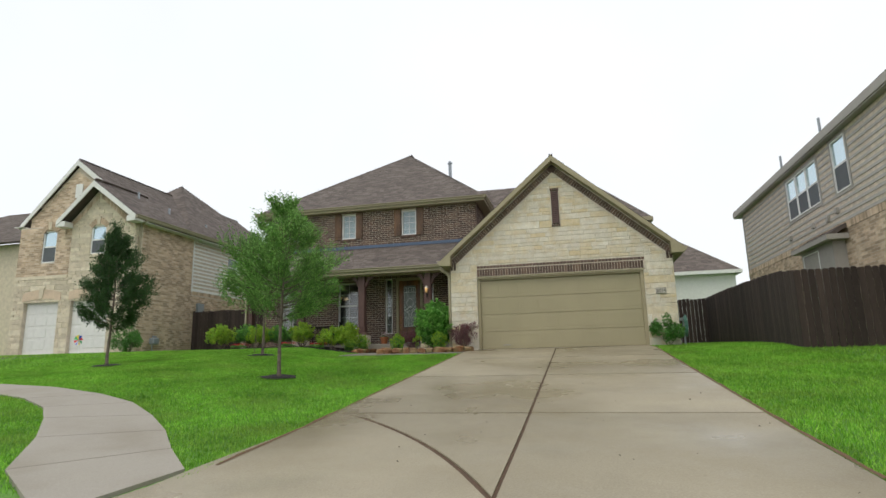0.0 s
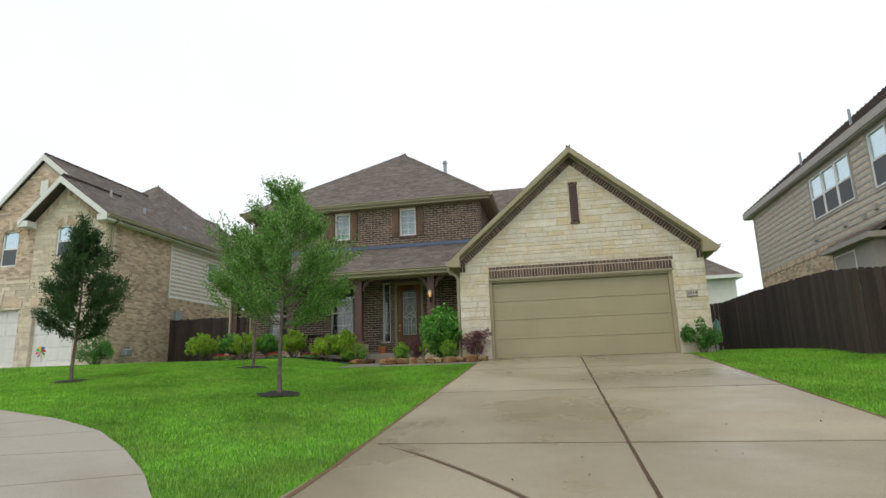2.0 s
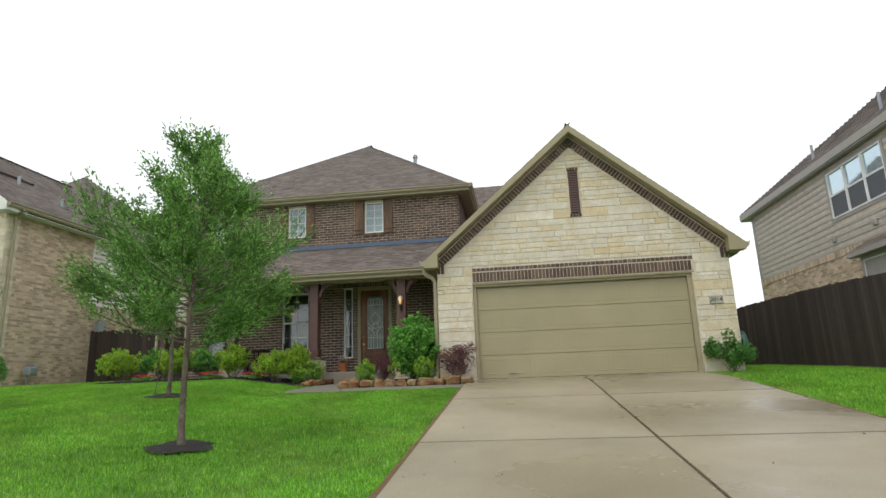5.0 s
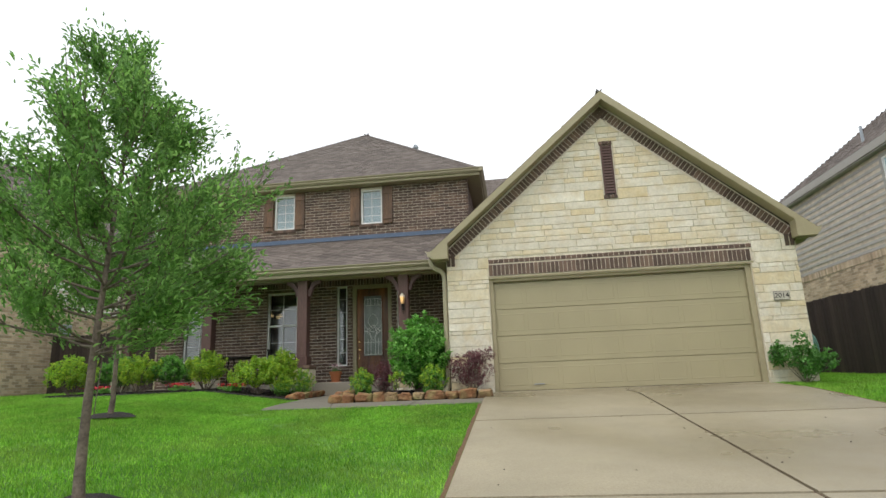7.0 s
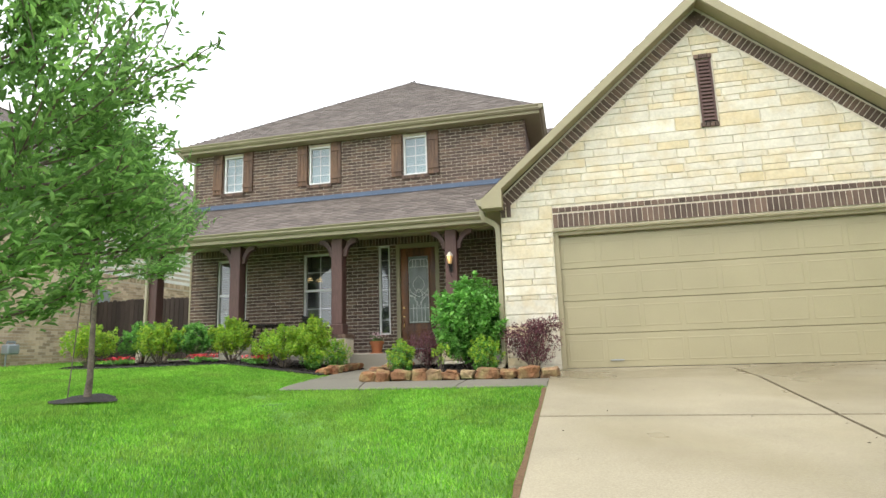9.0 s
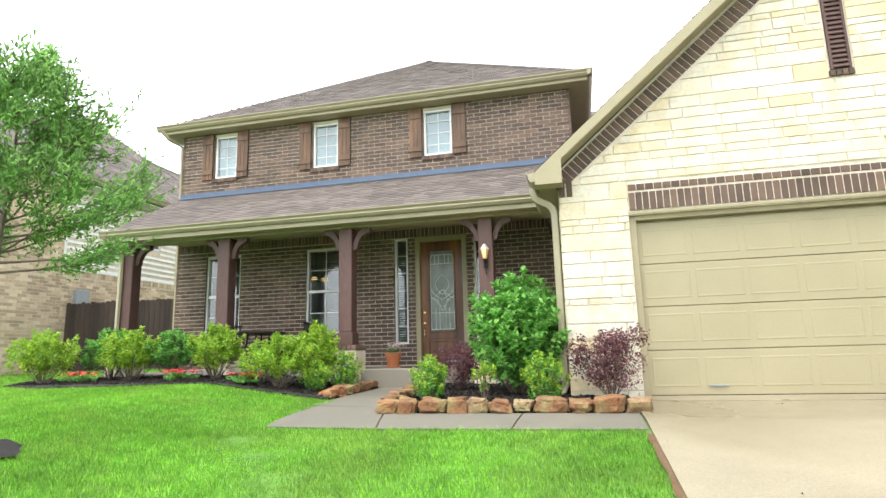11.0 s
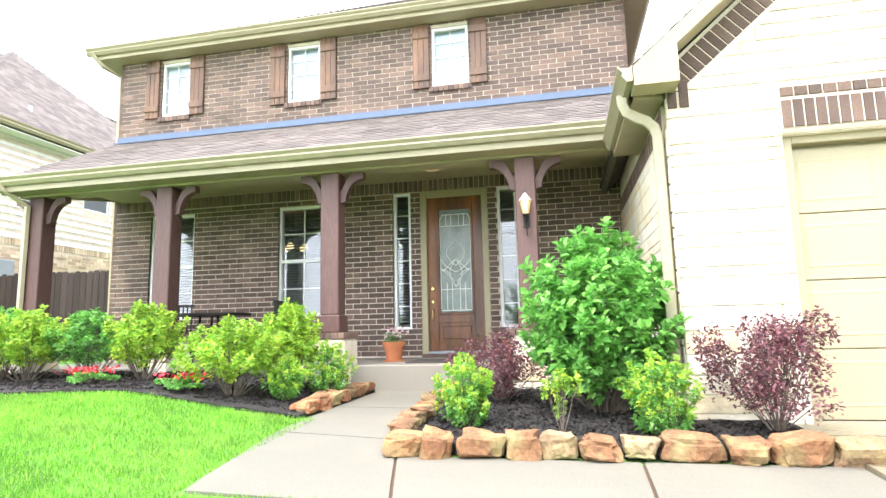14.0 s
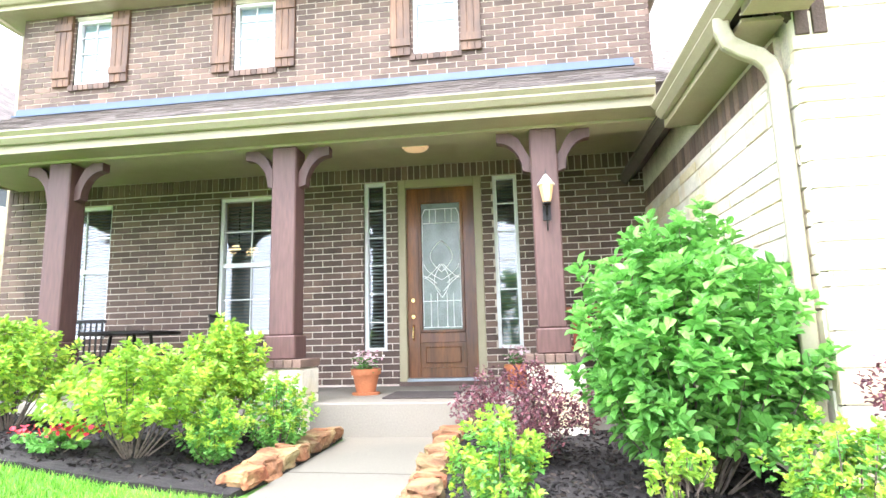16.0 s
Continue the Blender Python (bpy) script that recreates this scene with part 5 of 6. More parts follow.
def rock(x, y, z, sx, sy, sz, seed, turn=0.0):
    g = random.Random(seed)
    bm = bmesh.new()
    bmesh.ops.create_icosphere(bm, subdivisions=3, radius=1.0)
    o = Vector((g.uniform(0, 90), g.uniform(0, 90), 0))
    for v in bm.verts:
        p = v.co.normalized()
        q = Vector([math.copysign(abs(a) ** 0.5, a) for a in p])
        q *= 1 + 0.45 * noise.noise(p * 1.1 + o) + 0.14 * noise.noise(p * 3 + o) + 0.05 * noise.noise(p * 9 + o)
        v.co = Vector((q.x * sx, q.y * sy, q.z * sz))
    ob = tagged(part("edging_rock", bm, M_ROCK), "rough orange-brown edging rock beside the mulch bed", "rock", "rocks edging the bed")
    ob.matrix_world = pose(x, y, z, g.uniform(-6, 6), g.uniform(-6, 6), turn)
    return ob


x = -2.92
k = 0
random.seed(12)
while x < -0.1:
    w = random.uniform(0.11, 0.2)
    rock(x + w, -0.92 + random.uniform(-0.03, 0.03), pave_z(-0.9) + 0.05, w * 0.86, random.uniform(0.09, 0.13), random.uniform(0.06, 0.095), 100 + k)
    x += 2 * w * 0.86 + 0.02
    k += 1
y = -0.62
while y < 1.7:
    w = random.uniform(0.1, 0.15)
    rock(-2.9 - 0.03 * math.sin(y), y + w, pave_z(y) + 0.06, 0.1, w, random.uniform(0.05, 0.08), 140 + k)
    y += 2 * w
    k += 1
y = 0.3
while y < 1.75:
    w = random.uniform(0.1, 0.16)
    rock(-4.1 + 0.05 * y, y + w, pave_z(y) + 0.06, 0.11, w, random.uniform(0.045, 0.075), 170 + k, -12)
    y += 2 * w
    k += 1


# ---- fences ----
def fence(name, x0, y0, x1, y1, label, height=1.83, flip=1):
    a, b = Vector((x0, y0, 0)), Vector((x1, y1, 0))
    L = (b - a).length
    d = (b - a).normalized()
    ang = math.degrees(math.atan2(d.y, d.x))
    f = tagged(empty(name, x0, y0, float(ground_z(x0, y0))), label, "fence")
    z0 = f.location.z
    n = int(L / 0.145)
    bm = boxes((-0.068, 0.068, -0.009, 0.009, 0.0, height - 0.03))
    me = bpy.data.meshes.new("board")
    bmesh.ops.bevel(bm, geom=[e for e in bm.edges if all(v.co.z > 1 for v in e.verts) and abs(e.verts[0].co.x - e.verts[1].co.x) < 0.001], offset=0.03, segments=1, affect="EDGES")
    bm.to_mesh(me)
    bm.free()
    me.materials.append(M_FENCE)
    for k in range(n):
        p = a + d * (k + 0.5) * L / n
        gz = float(ground_z(p.x, p.y)) - z0
        place("board", me, f, pose(p.x - x0, p.y - y0, gz + random.uniform(-0.02, 0.02), 0, 0, ang + random.uniform(-1.5, 1.5)))
    for h in (0.3, 0.95, 1.55):
        za, zb = h, h + float(ground_z(x1, y1)) - z0
        nrm = Vector((-d.y, d.x, 0)) * 0.03 * flip
        bm = bmesh.new()
        tube(bm, Vector((0, 0, za)) + nrm, (b - a) + Vector((0, 0, zb)) + nrm, 0.03, 0.03, 4)
        part("rail", bm, M_FENCE, f)
    return f


random.seed(3)
fence("fence", 7.9, -2.55, 7.9, 7.0, "tall weathered dark cedar privacy fence", flip=-1)
fence("fence", 7.9, -2.55, 18.0, -2.3, "tall weathered dark cedar fence returning to the neighbour", flip=1)
fence("fence", 5.72, 7.0, 7.9, 7.0, "weathered dark cedar fence behind the garage", flip=1)
fence("fence", -13.8, 5.2, -9.4, 5.4, "dark cedar fence between the two houses", flip=1)


# ---- neighbouring houses ----
def siding(x, u0, u1, z0, z1, holes, out, mat, parent, axis="y", step=0.17):
    """Lapped boards on a wall at x, facing out (+1 or -1 along x)."""
    bm = bmesh.new()
    z = z0
    while z < z1 - 0.02:
        h = min(step, z1 - z)
        segs = [(u0, u1)]
        for q in holes:
            if q[2] < z + h - 0.01 and q[3] > z + 0.01:
                segs = [w for a, b in segs for w in ((a, min(b, q[0])), (max(a, q[1]), b)) if w[1] - w[0] > 0.02]
        for a, b in segs:
            lo, hi = x + out * 0.04, x + out * 0.006
            prism(bm, ((x, a, z), (lo, a, z), (hi, a, z + h), (x, a, z + h)), (0, b - a, 0))
        z += step
    return part("siding_board", bm, mat, parent)


# left neighbour
lh = tagged(empty("neighbour_house"), "two-storey tan brick and stone neighbouring house with white garage doors", "house")
LX, LY = -13.8, 1.4
LE = 5.5
LW2 = (7.65, 8.5, 4.05, 5.0)
bm = bmesh.new()
wall_panels(bm, LY, 13.0, 0.0, LE, LX - 0.25, LX - 0.006, (LW2,), axis="y")
wside = part("wall_side", bm, M_LMORTAR, lh, "tan brick side wall")
rows = [(LX - 0.04, LX + 0.006 * float(rng.random()), a, b, z, zt) for a, b, z, zt in courses(LY + 0.45, 5.0, 0.1, LE, (), 0.22, 0.08)]
rows += [(LX - 0.04, LX + 0.006 * float(rng.random()), a, b, z, zt) for a, b, z, zt in courses(5.0, 13.0, 0.1, 2.86, (), 0.22, 0.08)]
rows += [(LX - 0.04, LX + 0.012, u, u + 0.068, 2.87, 3.02) for u in np.arange(5.05, 12.95, 0.078)]
box_field("brick_field", rows, M_LBRICK, wside)
siding(LX - 0.03, 5.02, 13.0, 3.06, LE, (LW2,), 1, M_SIDING_WHITE, lh)
parts("corner_board", ((LX - 0.03, LX + 0.02, 4.96, 5.04, 3.0, LE), (LX - 0.03, LX + 0.02, 5.04, 13.0, 3.02, 3.06),), M_SIDING_WHITE, lh)
window("window", lh, *LW2, LX, (1, 2), axis="+x", blinds=False, coated=True)
LG = ((-18.8, -17.12, 0.3, 2.38), (-16.53, -14.75, 0.3, 2.38))
LWIN = ((-18.22, -17.53, 3.97, 5.3), (-15.85, -15.15, 4.2, 5.35))
G2 = (-15.55, 7.0)
bm = bmesh.new()
wall_panels(bm, -19.4, LX - 0.03, 0.0, LE, LY + 0.006, LY + 0.25, (*LG, *LWIN))
prism(bm, ((-19.4, LY + 0.406, LE), (-13.83, LY + 0.406, LE), (-17.18, LY + 0.406, 8.15), (-19.4, LY + 0.406, 5.95)), (0, 0.2, 0))
prism(bm, ((-17.0, LY + 0.006, LE), (-13.83, LY + 0.006, LE), (G2[0], LY + 0.006, 6.95)), (0, 0.35, 0))
wfront = part("wall_front", bm, M_LMORTAR, lh)
bm = bmesh.new()
for q in stone_rows(-19.4, LX, 0.1, 3.3, LG) + stone_rows(-16.8, LX, 3.3, LE, LWIN) + stone_rows(-16.8, LX, LE, 6.75, LWIN, lambda z: (G2[0] - (6.8 - z) * 0.98, G2[0] + (6.8 - z) * 1.2)):
    stone_mesh(bm, [(p[0], p[1]) for p in q], 0.016)
ob = tagged(part("stone_field", bm, M_LSTONE, wfront), kind="stuff")
ob.location = (0, LY, 0)
bm = bmesh.new()
for q in stone_rows(LY, LY + 0.45, 0.1, LE - 0.1, ()):
    stone_mesh(bm, q, 0.016)
ob = tagged(part("stone_field", bm, M_LSTONE, wside), kind="stuff")
ob.matrix_local = Matrix(((0, -1, 0, LX), (1, 0, 0, 0), (0, 0, 1, 0), (0, 0, 0, 1)))
rows = [(a, b, LY - 0.004 * float(rng.random()), LY + 0.04, z, zt) for a, b, z, zt in courses(-19.4, -16.8, 3.45, LE, LWIN, 0.22, 0.08)]
rows += [(a, b, LY + 0.4, LY + 0.44, z, zt) for a, b, z, zt in courses(-19.4, -14.1, LE, 8.1, (), 0.22, 0.08) if z < 8.1 - 0.88 * abs((a + b) / 2 + 17.18) - 0.15]
# raked brick course under the front gable
for sx, run in ((-1, 1.55), (1, 1.75)):
    for d in np.arange(0.1, run, 0.08):
        zc = 6.78 - d * 1.45 / run
        rows.append((G2[0] + sx * d - 0.034, G2[0] + sx * d + 0.034, LY - 0.03, LY + 0.04, zc - 0.24, zc))
box_field("brick_field", rows, M_LBRICK, wfront)
part("belt_course", boxes((-19.42, -16.82, LY - 0.03, LY + 0.02, 3.3, 3.43), bevel=0.006), M_LSTONE, lh, "cream cast-stone belt course")
for w in LWIN:
    xm, r = (w[0] + w[1]) / 2, (w[1] - w[0]) / 2 + 0.03
    for k in range(-4, 5):
        a = math.radians(90 + k * 13)
        me_arch = bmesh.new()
        box(me_arch, -0.045, 0.045, -0.03, 0.03, 0.0, 0.22)
        ob = part("arch_brick", me_arch, M_LBRICK, wfront)
        ob.matrix_local = pose(xm + math.cos(a) * 0.75 * r * 1.25, LY - 0.005, w[3] - 0.28 + math.sin(a) * 0.36, 0, 90 - math.degrees(a), 0)
    part("keystone", prism(bmesh.new(), ((xm - 0.06, LY - 0.06, w[3] + 0.04), (xm + 0.06, LY - 0.06, w[3] + 0.04), (xm + 0.09, LY - 0.06, w[3] + 0.36), (xm - 0.09, LY - 0.06, w[3] + 0.36)), (0, 0.06, 0)), M_LSTONE, wfront)
for g in LG:
    gd = part("garage_door", boxes((g[0], g[1], LY + 0.14, LY + 0.18, 0.2, g[3])), M_SIDING_WHITE, lh, "white panelled garage door")
    for r in range(4):
        for c in range(3):
            w = (g[1] - g[0]) / 3
            part("panel", boxes((g[0] + c * w + 0.06, g[0] + (c + 1) * w - 0.06, LY + 0.125, LY + 0.14, g[3] - 0.47 * (r + 1), g[3] - 0.47 * r - 0.1), bevel=0.006), M_SIDING_WHITE, gd)
    # segmental brick arch with a keystone
    xm, half = (g[0] + g[1]) / 2, (g[1] - g[0]) / 2 + 0.1
    outline = [(xm + half * u, LY - 0.03, g[3] + 0.34 + 0.16 * (1 - u * u)) for u in np.linspace(-1, 1, 13)]
    low = [(xm + half * u, LY - 0.03, g[3] + 0.02 + 0.1 * (1 - u * u)) for u in np.linspace(1, -1, 13)]
    part("arch", prism(bmesh.new(), outline + low, (0, 0.05, 0)), M_LBRICK, lh, "tan brick arch over the garage door")
    part("keystone", prism(bmesh.new(), ((xm - 0.08, LY - 0.06, g[3] + 0.12), (xm + 0.08, LY - 0.06, g[3] + 0.12), (xm + 0.12, LY - 0.06, g[3] + 0.55), (xm - 0.12, LY - 0.06, g[3] + 0.55)), (0, 0.06, 0)), M_LSTONE, lh)
for w in LWIN:
    window("window", lh, *w, LY, (1, 2), blinds=False, coated=True)
for s, x in ((1, -13.45), (-1, -19.8)):
    ez = LE + 0.06 if s > 0 else 5.78
    top = (-17.18, LY + 0.3, 8.42)
    pts = ((x, LY + 0.3, ez), (x, 13.4, ez), (-17.18, 13.4, 8.42), top) if s > 0 else ((x, 13.4, ez), (x, LY + 0.3, ez), top, (-17.18, 13.4, 8.42))
    roof_face("roof", pts, lh)
    bm = bmesh.new()
    prism(bm, ((-17.18, LY + 0.26, 8.4), (x, LY + 0.26, ez - 0.02), (x, LY + 0.26, ez - 0.24), (-17.18, LY + 0.26, 8.16)), (0, 0.04, 0))
    part("rake_board", bm, M_SIDING_WHITE, lh)
    parts("soffit", ((min(x, x - s * 0.4), max(x, x - s * 0.4), LY, 13.3, ez - 0.2, ez - 0.18),), M_SIDING_WHITE, lh)
    xs = -13.45 if s > 0 else -17.2
    bm = bmesh.new()
    prism(bm, ((G2[0], LY - 0.44, 7.12), (xs, LY - 0.44, LE + 0.06), (xs, LY - 0.44, LE - 0.16), (G2[0], LY - 0.44, 6.88)), (0, 0.04, 0))
    part("rake_board", bm, M_SIDING_WHITE, lh)
    part("eave_return", boxes((min(xs, xs - s * 0.42), max(xs, xs - s * 0.42), LY - 0.42, LY, LE - 0.18, LE + 0.04), bevel=0.008), M_SIDING_WHITE, lh)
    p2 = ((xs, LY - 0.42, LE + 0.08), (xs, LY + 2.5, LE + 0.08), (G2[0], LY + 2.5, 7.14), (G2[0], LY - 0.42, 7.14)) if s > 0 else ((xs, LY + 2.5, LE + 0.08), (xs, LY - 0.42, LE + 0.08), (G2[0], LY - 0.42, 7.14), (G2[0], LY + 2.5, 7.14))
    roof_face("roof", p2, lh)
gutter("gutter", (-13.45, LY - 0.4, LE + 0.06), (-13.45, 13.3, LE + 0.06), (1, 0, 0), lh, 0.14)
downspout("downspout", ((-13.38, LY + 0.1, LE - 0.06), (-13.7, LY + 0.2, LE - 0.25), (-13.72, LY + 0.2, 0.35)), lh)
PEAK = (-17.38, 8.4, 9.25)
BASE = ((-20.9, 4.2, LE + 0.05), (-13.42, 4.2, LE + 0.05), (-13.42, 13.2, LE + 0.05), (-20.9, 13.2, LE + 0.05))
for k in range(4):
    roof_face("roof", (BASE[k], BASE[(k + 1) % 4], PEAK), lh)
part("vent_louvre", boxes((-17.25, -16.9, LY + 0.36, LY + 0.4, 6.75, 7.35), bevel=0.01), M_SIDING_WHITE, lh)
for px, py in ((-14.6, 4.2), (-15.2, 3.0), (-14.2, 6.3)):
    bm = bmesh.new()
    zz = LE + 0.06 + (-13.45 - px) * 0.78
    tube(bm, (px, py, zz - 0.1), (px, py, zz + 0.25), 0.05, 0.05)
    part("vent_pipe", bm, M_GREY, lh)
mb = tagged(part("meter_box", boxes((LX + 0.008, LX + 0.16, 5.35, 5.75, 1.95, 2.5), bevel=0.015)), "grey electric meter box on the brick wall", "meter box")
mb.data.materials.append(M_GREY)
gm = tagged(empty("gas_meter", LX + 0.25, 2.6, 0.3), "grey gas meter with pipes on the brick wall", "gas meter")
part("body", boxes((-0.12, 0.12, -0.16, 0.16, 0.3, 0.55), bevel=0.03), M_GREY, gm)
bm = bmesh.new()
pipe(bm, [(0, -0.1, -0.1), (0, -0.1, 0.62), (0, 0.1, 0.62), (0, 0.1, 0.4)], 0.02)
pipe(bm, [(0, 0.12, 0.6), (-0.2, 0.12, 0.6)], 0.02)
part("pipe", bm, M_GREY, gm)
# added panels that stop sky showing through the hollow house behind its windows
part("inner_wall", boxes((-19.2, -14.1, LY + 1.5, LY + 1.6, 0.0, 5.3), (-15.6, -15.5, 5.5, 12.0, 2.5, 5.3)), M_DARK_ROOM, lh)
neighbour_drive = tagged(slab("neighbour_driveway", None, ((-26.0, -7.6), (-14.4, -7.6), (-14.2, 1.3), (-26.0, 1.3)), M_WALK, lift=0.225), "concrete driveway of the neighbouring house", "driveway", kind="structure")
third = tagged(empty("neighbour_house"), "cream stone neighbouring house with brown roof, far off", "house")
part("wall", boxes((-34.0, -22.4, 4.0, 16.0, -0.5, 5.6)), M_LSTONE, third)
part("window", boxes((-24.4, -23.6, 3.96, 4.0, 3.6, 4.9), bevel=0.01), M_GREY, third)
roof_face("roof", ((-34.5, 3.5, 5.6), (-21.9, 3.5, 5.6), (-26.5, 8.5, 8.6), (-29.0, 8.5, 8.6)), third)
roof_face("roof", ((-21.9, 3.5, 5.6), (-21.9, 16.5, 5.6), (-26.5, 10.5, 8.6), (-26.5, 8.5, 8.6)), third)
tree(-17.6, -4.6, 3.9, 1.2, 1.3, M_LEAF_OAK, 11, "bright green young tree before the far house", 9000, 0.08)
shrub(-13.1, 0.7, float(ground_z(-13.1, 0.7)), 0.55, 0.95, M_LEAF_GREEN, 61, "dark green shrub at the neighbour's garage corner", 2200, 0.07)
wheel = tagged(empty("pinwheel", -13.9, -0.6, float(ground_z(-13.9, -0.6))), "colourful toy pinwheel standing in the lawn", "pinwheel")
bm = bmesh.new()
tube(bm, (0, 0, -0.05), (0, 0, 0.5), 0.01, 0.01, 6)
part("stick", bm, M_WHITE, wheel)
PIN = [material("pinwheel_" + nm, c, 0.4, vary=0.03, bump=0) for nm, c in (("red", (0.7, 0.04, 0.05)), ("blue", (0.05, 0.12, 0.6)), ("yellow", (0.8, 0.6, 0.05)), ("green", (0.05, 0.4, 0.12)))]
for k in range(8):
    a = 2 * math.pi * k / 8
    bm = bmesh.new()
    p0, p1, p2 = (0, -0.02, 0.5), (0.2 * math.cos(a), -0.02, 0.5 + 0.2 * math.sin(a)), (0.17 * math.cos(a + 0.6), -0.06, 0.5 + 0.17 * math.sin(a + 0.6))
    prism(bm, (p0, p1, p2), (0, 0.004, 0))
    part("blade", bm, PIN[k % 4], wheel)

# right neighbour
rh = tagged(empty("neighbour_house"), "two-storey grey siding and tan brick neighbouring house", "house")
RX = 10.45
RW = ((1.9, 4.56, 4.2, 5.6), (-0.1, 0.8, 4.14, 5.67))
bm = bmesh.new()
wall_panels(bm, -12.0, 10.05, -0.6, 5.8, RX + 0.006, RX + 0.25, RW, axis="y")
wr = part("wall_side", bm, M_LMORTAR, rh, "grey lap siding above tan brick")
part("wall_rear", boxes((RX + 0.03, 20.0, 10.05, 10.25, -0.6, 5.8)), M_SIDING_GREY, rh)
part("wall_front", boxes((RX + 0.03, 20.0, -12.2, -12.0, -0.6, 5.8)), M_SIDING_GREY, rh)
siding(RX + 0.03, -12.0, 10.05, 3.3, 5.8, RW, -1, M_SIDING_GREY, rh, step=0.19)
rows = [(RX - 0.004 * float(rng.random()), RX + 0.04, a, b, z, zt) for a, b, z, zt in courses(-12.0, 10.05, 0.6, 3.08, (), 0.22, 0.08)]
rows += [(RX - 0.02, RX + 0.04, y, y + 0.068, 3.09, 3.28) for y in np.arange(-12.0, 10.0, 0.078)]
box_field("brick_field", rows, M_LBRICK, wr)
parts("corner_board", ((RX - 0.01, RX + 0.05, 9.96, 10.07, 3.3, 5.8),), M_SIDING_GREY, rh)
for k in range(3):
    a = 1.9 + k * 0.888
    window("window", rh, a, a + 0.88, 4.2, 5.6, RX - 0.03, (1, 2), axis="-x", blinds=False, coated=True)
window("window", rh, -0.1, 0.8, 4.14, 5.67, RX - 0.03, (1, 2), axis="-x", blinds=False, coated=True)
for w in RW:
    parts("window_trim", ((RX - 0.015, RX + 0.02, w[0] - 0.1, w[0], w[2] - 0.1, w[3] + 0.1), (RX - 0.015, RX + 0.02, w[1], w[1] + 0.1, w[2] - 0.1, w[3] + 0.1), (RX - 0.015, RX + 0.02, w[0], w[1], w[3], w[3] + 0.1), (RX - 0.015, RX + 0.02, w[0], w[1], w[2] - 0.1, w[2]),), M_SIDING_GREY, rh)
bay = part("bay", boxes((RX - 0.35, RX, 0.75, 3.05, 0.6, 2.85), bevel=0.01), M_SIDING_GREY, rh, "small projecting bay with shingled lid")
window("window", bay, 1.72, 2.93, 1.3, 2.7, RX - 0.38, (1, 1), hung=False, axis="-x", blinds=False)
roof_face("bay_roof", ((RX - 0.55, 3.25, 2.93), (RX - 0.55, 0.5, 2.93), (RX, 0.5, 3.26), (RX, 3.25, 3.26)), rh)
parts("fascia", ((RX - 0.57, RX - 0.54, 0.48, 3.27, 2.8, 2.95), (RX - 0.54, RX, 0.48, 0.51, 2.8, 2.95), (RX - 0.54, RX, 3.24, 3.27, 2.8, 2.95), (RX - 0.54, RX, 0.51, 3.24, 2.8, 2.83)), M_SIDING_GREY, rh)
RE, RB = 10.25, 10.7
roof_face("roof", ((RE, RB, 6.06), (RE, -12.4, 6.06), (15.2, -9.0, 10.2), (15.2, 5.4, 10.2)), rh)
roof_face("roof", ((20.4, RB, 6.06), (RE, RB, 6.06), (15.2, 5.4, 10.2)), rh)
parts("fascia", ((RE - 0.02, RE + 0.01, -12.4, RB, 5.82, 6.05), (RE, 20.4, RB - 0.01, RB + 0.02, 5.82, 6.05)), M_SIDING_GREY, rh)
parts("soffit", ((RE + 0.01, RX + 0.02, -12.4, RB - 0.01, 5.78, 5.81), (RX + 0.02, 20.0, 10.25, RB - 0.01, 5.78, 5.81)), M_SIDING_GREY, rh)
for py in (5.68, 2.1):
    bm = bmesh.new()
    tube(bm, (10.8, py, 6.4), (10.8, py, 7.0), 0.04, 0.04)
    part("vent_pipe", bm, M_GREY, rh)
for y0, z0 in ((4.6, 3.55), (1.5, 3.5), (0.85, 3.6), (2.6, 3.55)):
    part("vent_cap", boxes((RX - 0.07, RX + 0.02, y0, y0 + 0.16, z0, z0 + 0.18), bevel=0.015), M_SIDING_GREY, rh)

# white house beyond the fences
fh = tagged(empty("far_house"), "white-sided house with brown roof behind the fence", "house")
part("wall", boxes((4.0, 12.9, 22.0, 30.0, -1.0, 4.9)), M_SIDING_WHITE, fh)
siding_rows = [(4.0, 12.9, 21.97, 22.0, z, z + 0.15) for z in np.arange(0.5, 4.85, 0.17)]
box_field("siding_board", siding_rows, M_SIDING_WHITE, fh)
roof_face("roof", ((3.5, 21.6, 4.95), (13.2, 21.6, 4.95), (8.9, 25.9, 8.6), (7.5, 25.9, 8.6)), fh)
roof_face("roof", ((13.2, 21.6, 4.95), (13.2, 30.2, 4.95), (8.9, 25.9, 8.6)), fh)
parts("fascia", ((3.5, 13.25, 21.55, 21.6, 4.75, 4.97), (13.2, 13.25, 21.6, 30.2, 4.75, 4.97),), M_SIDING_WHITE, fh)


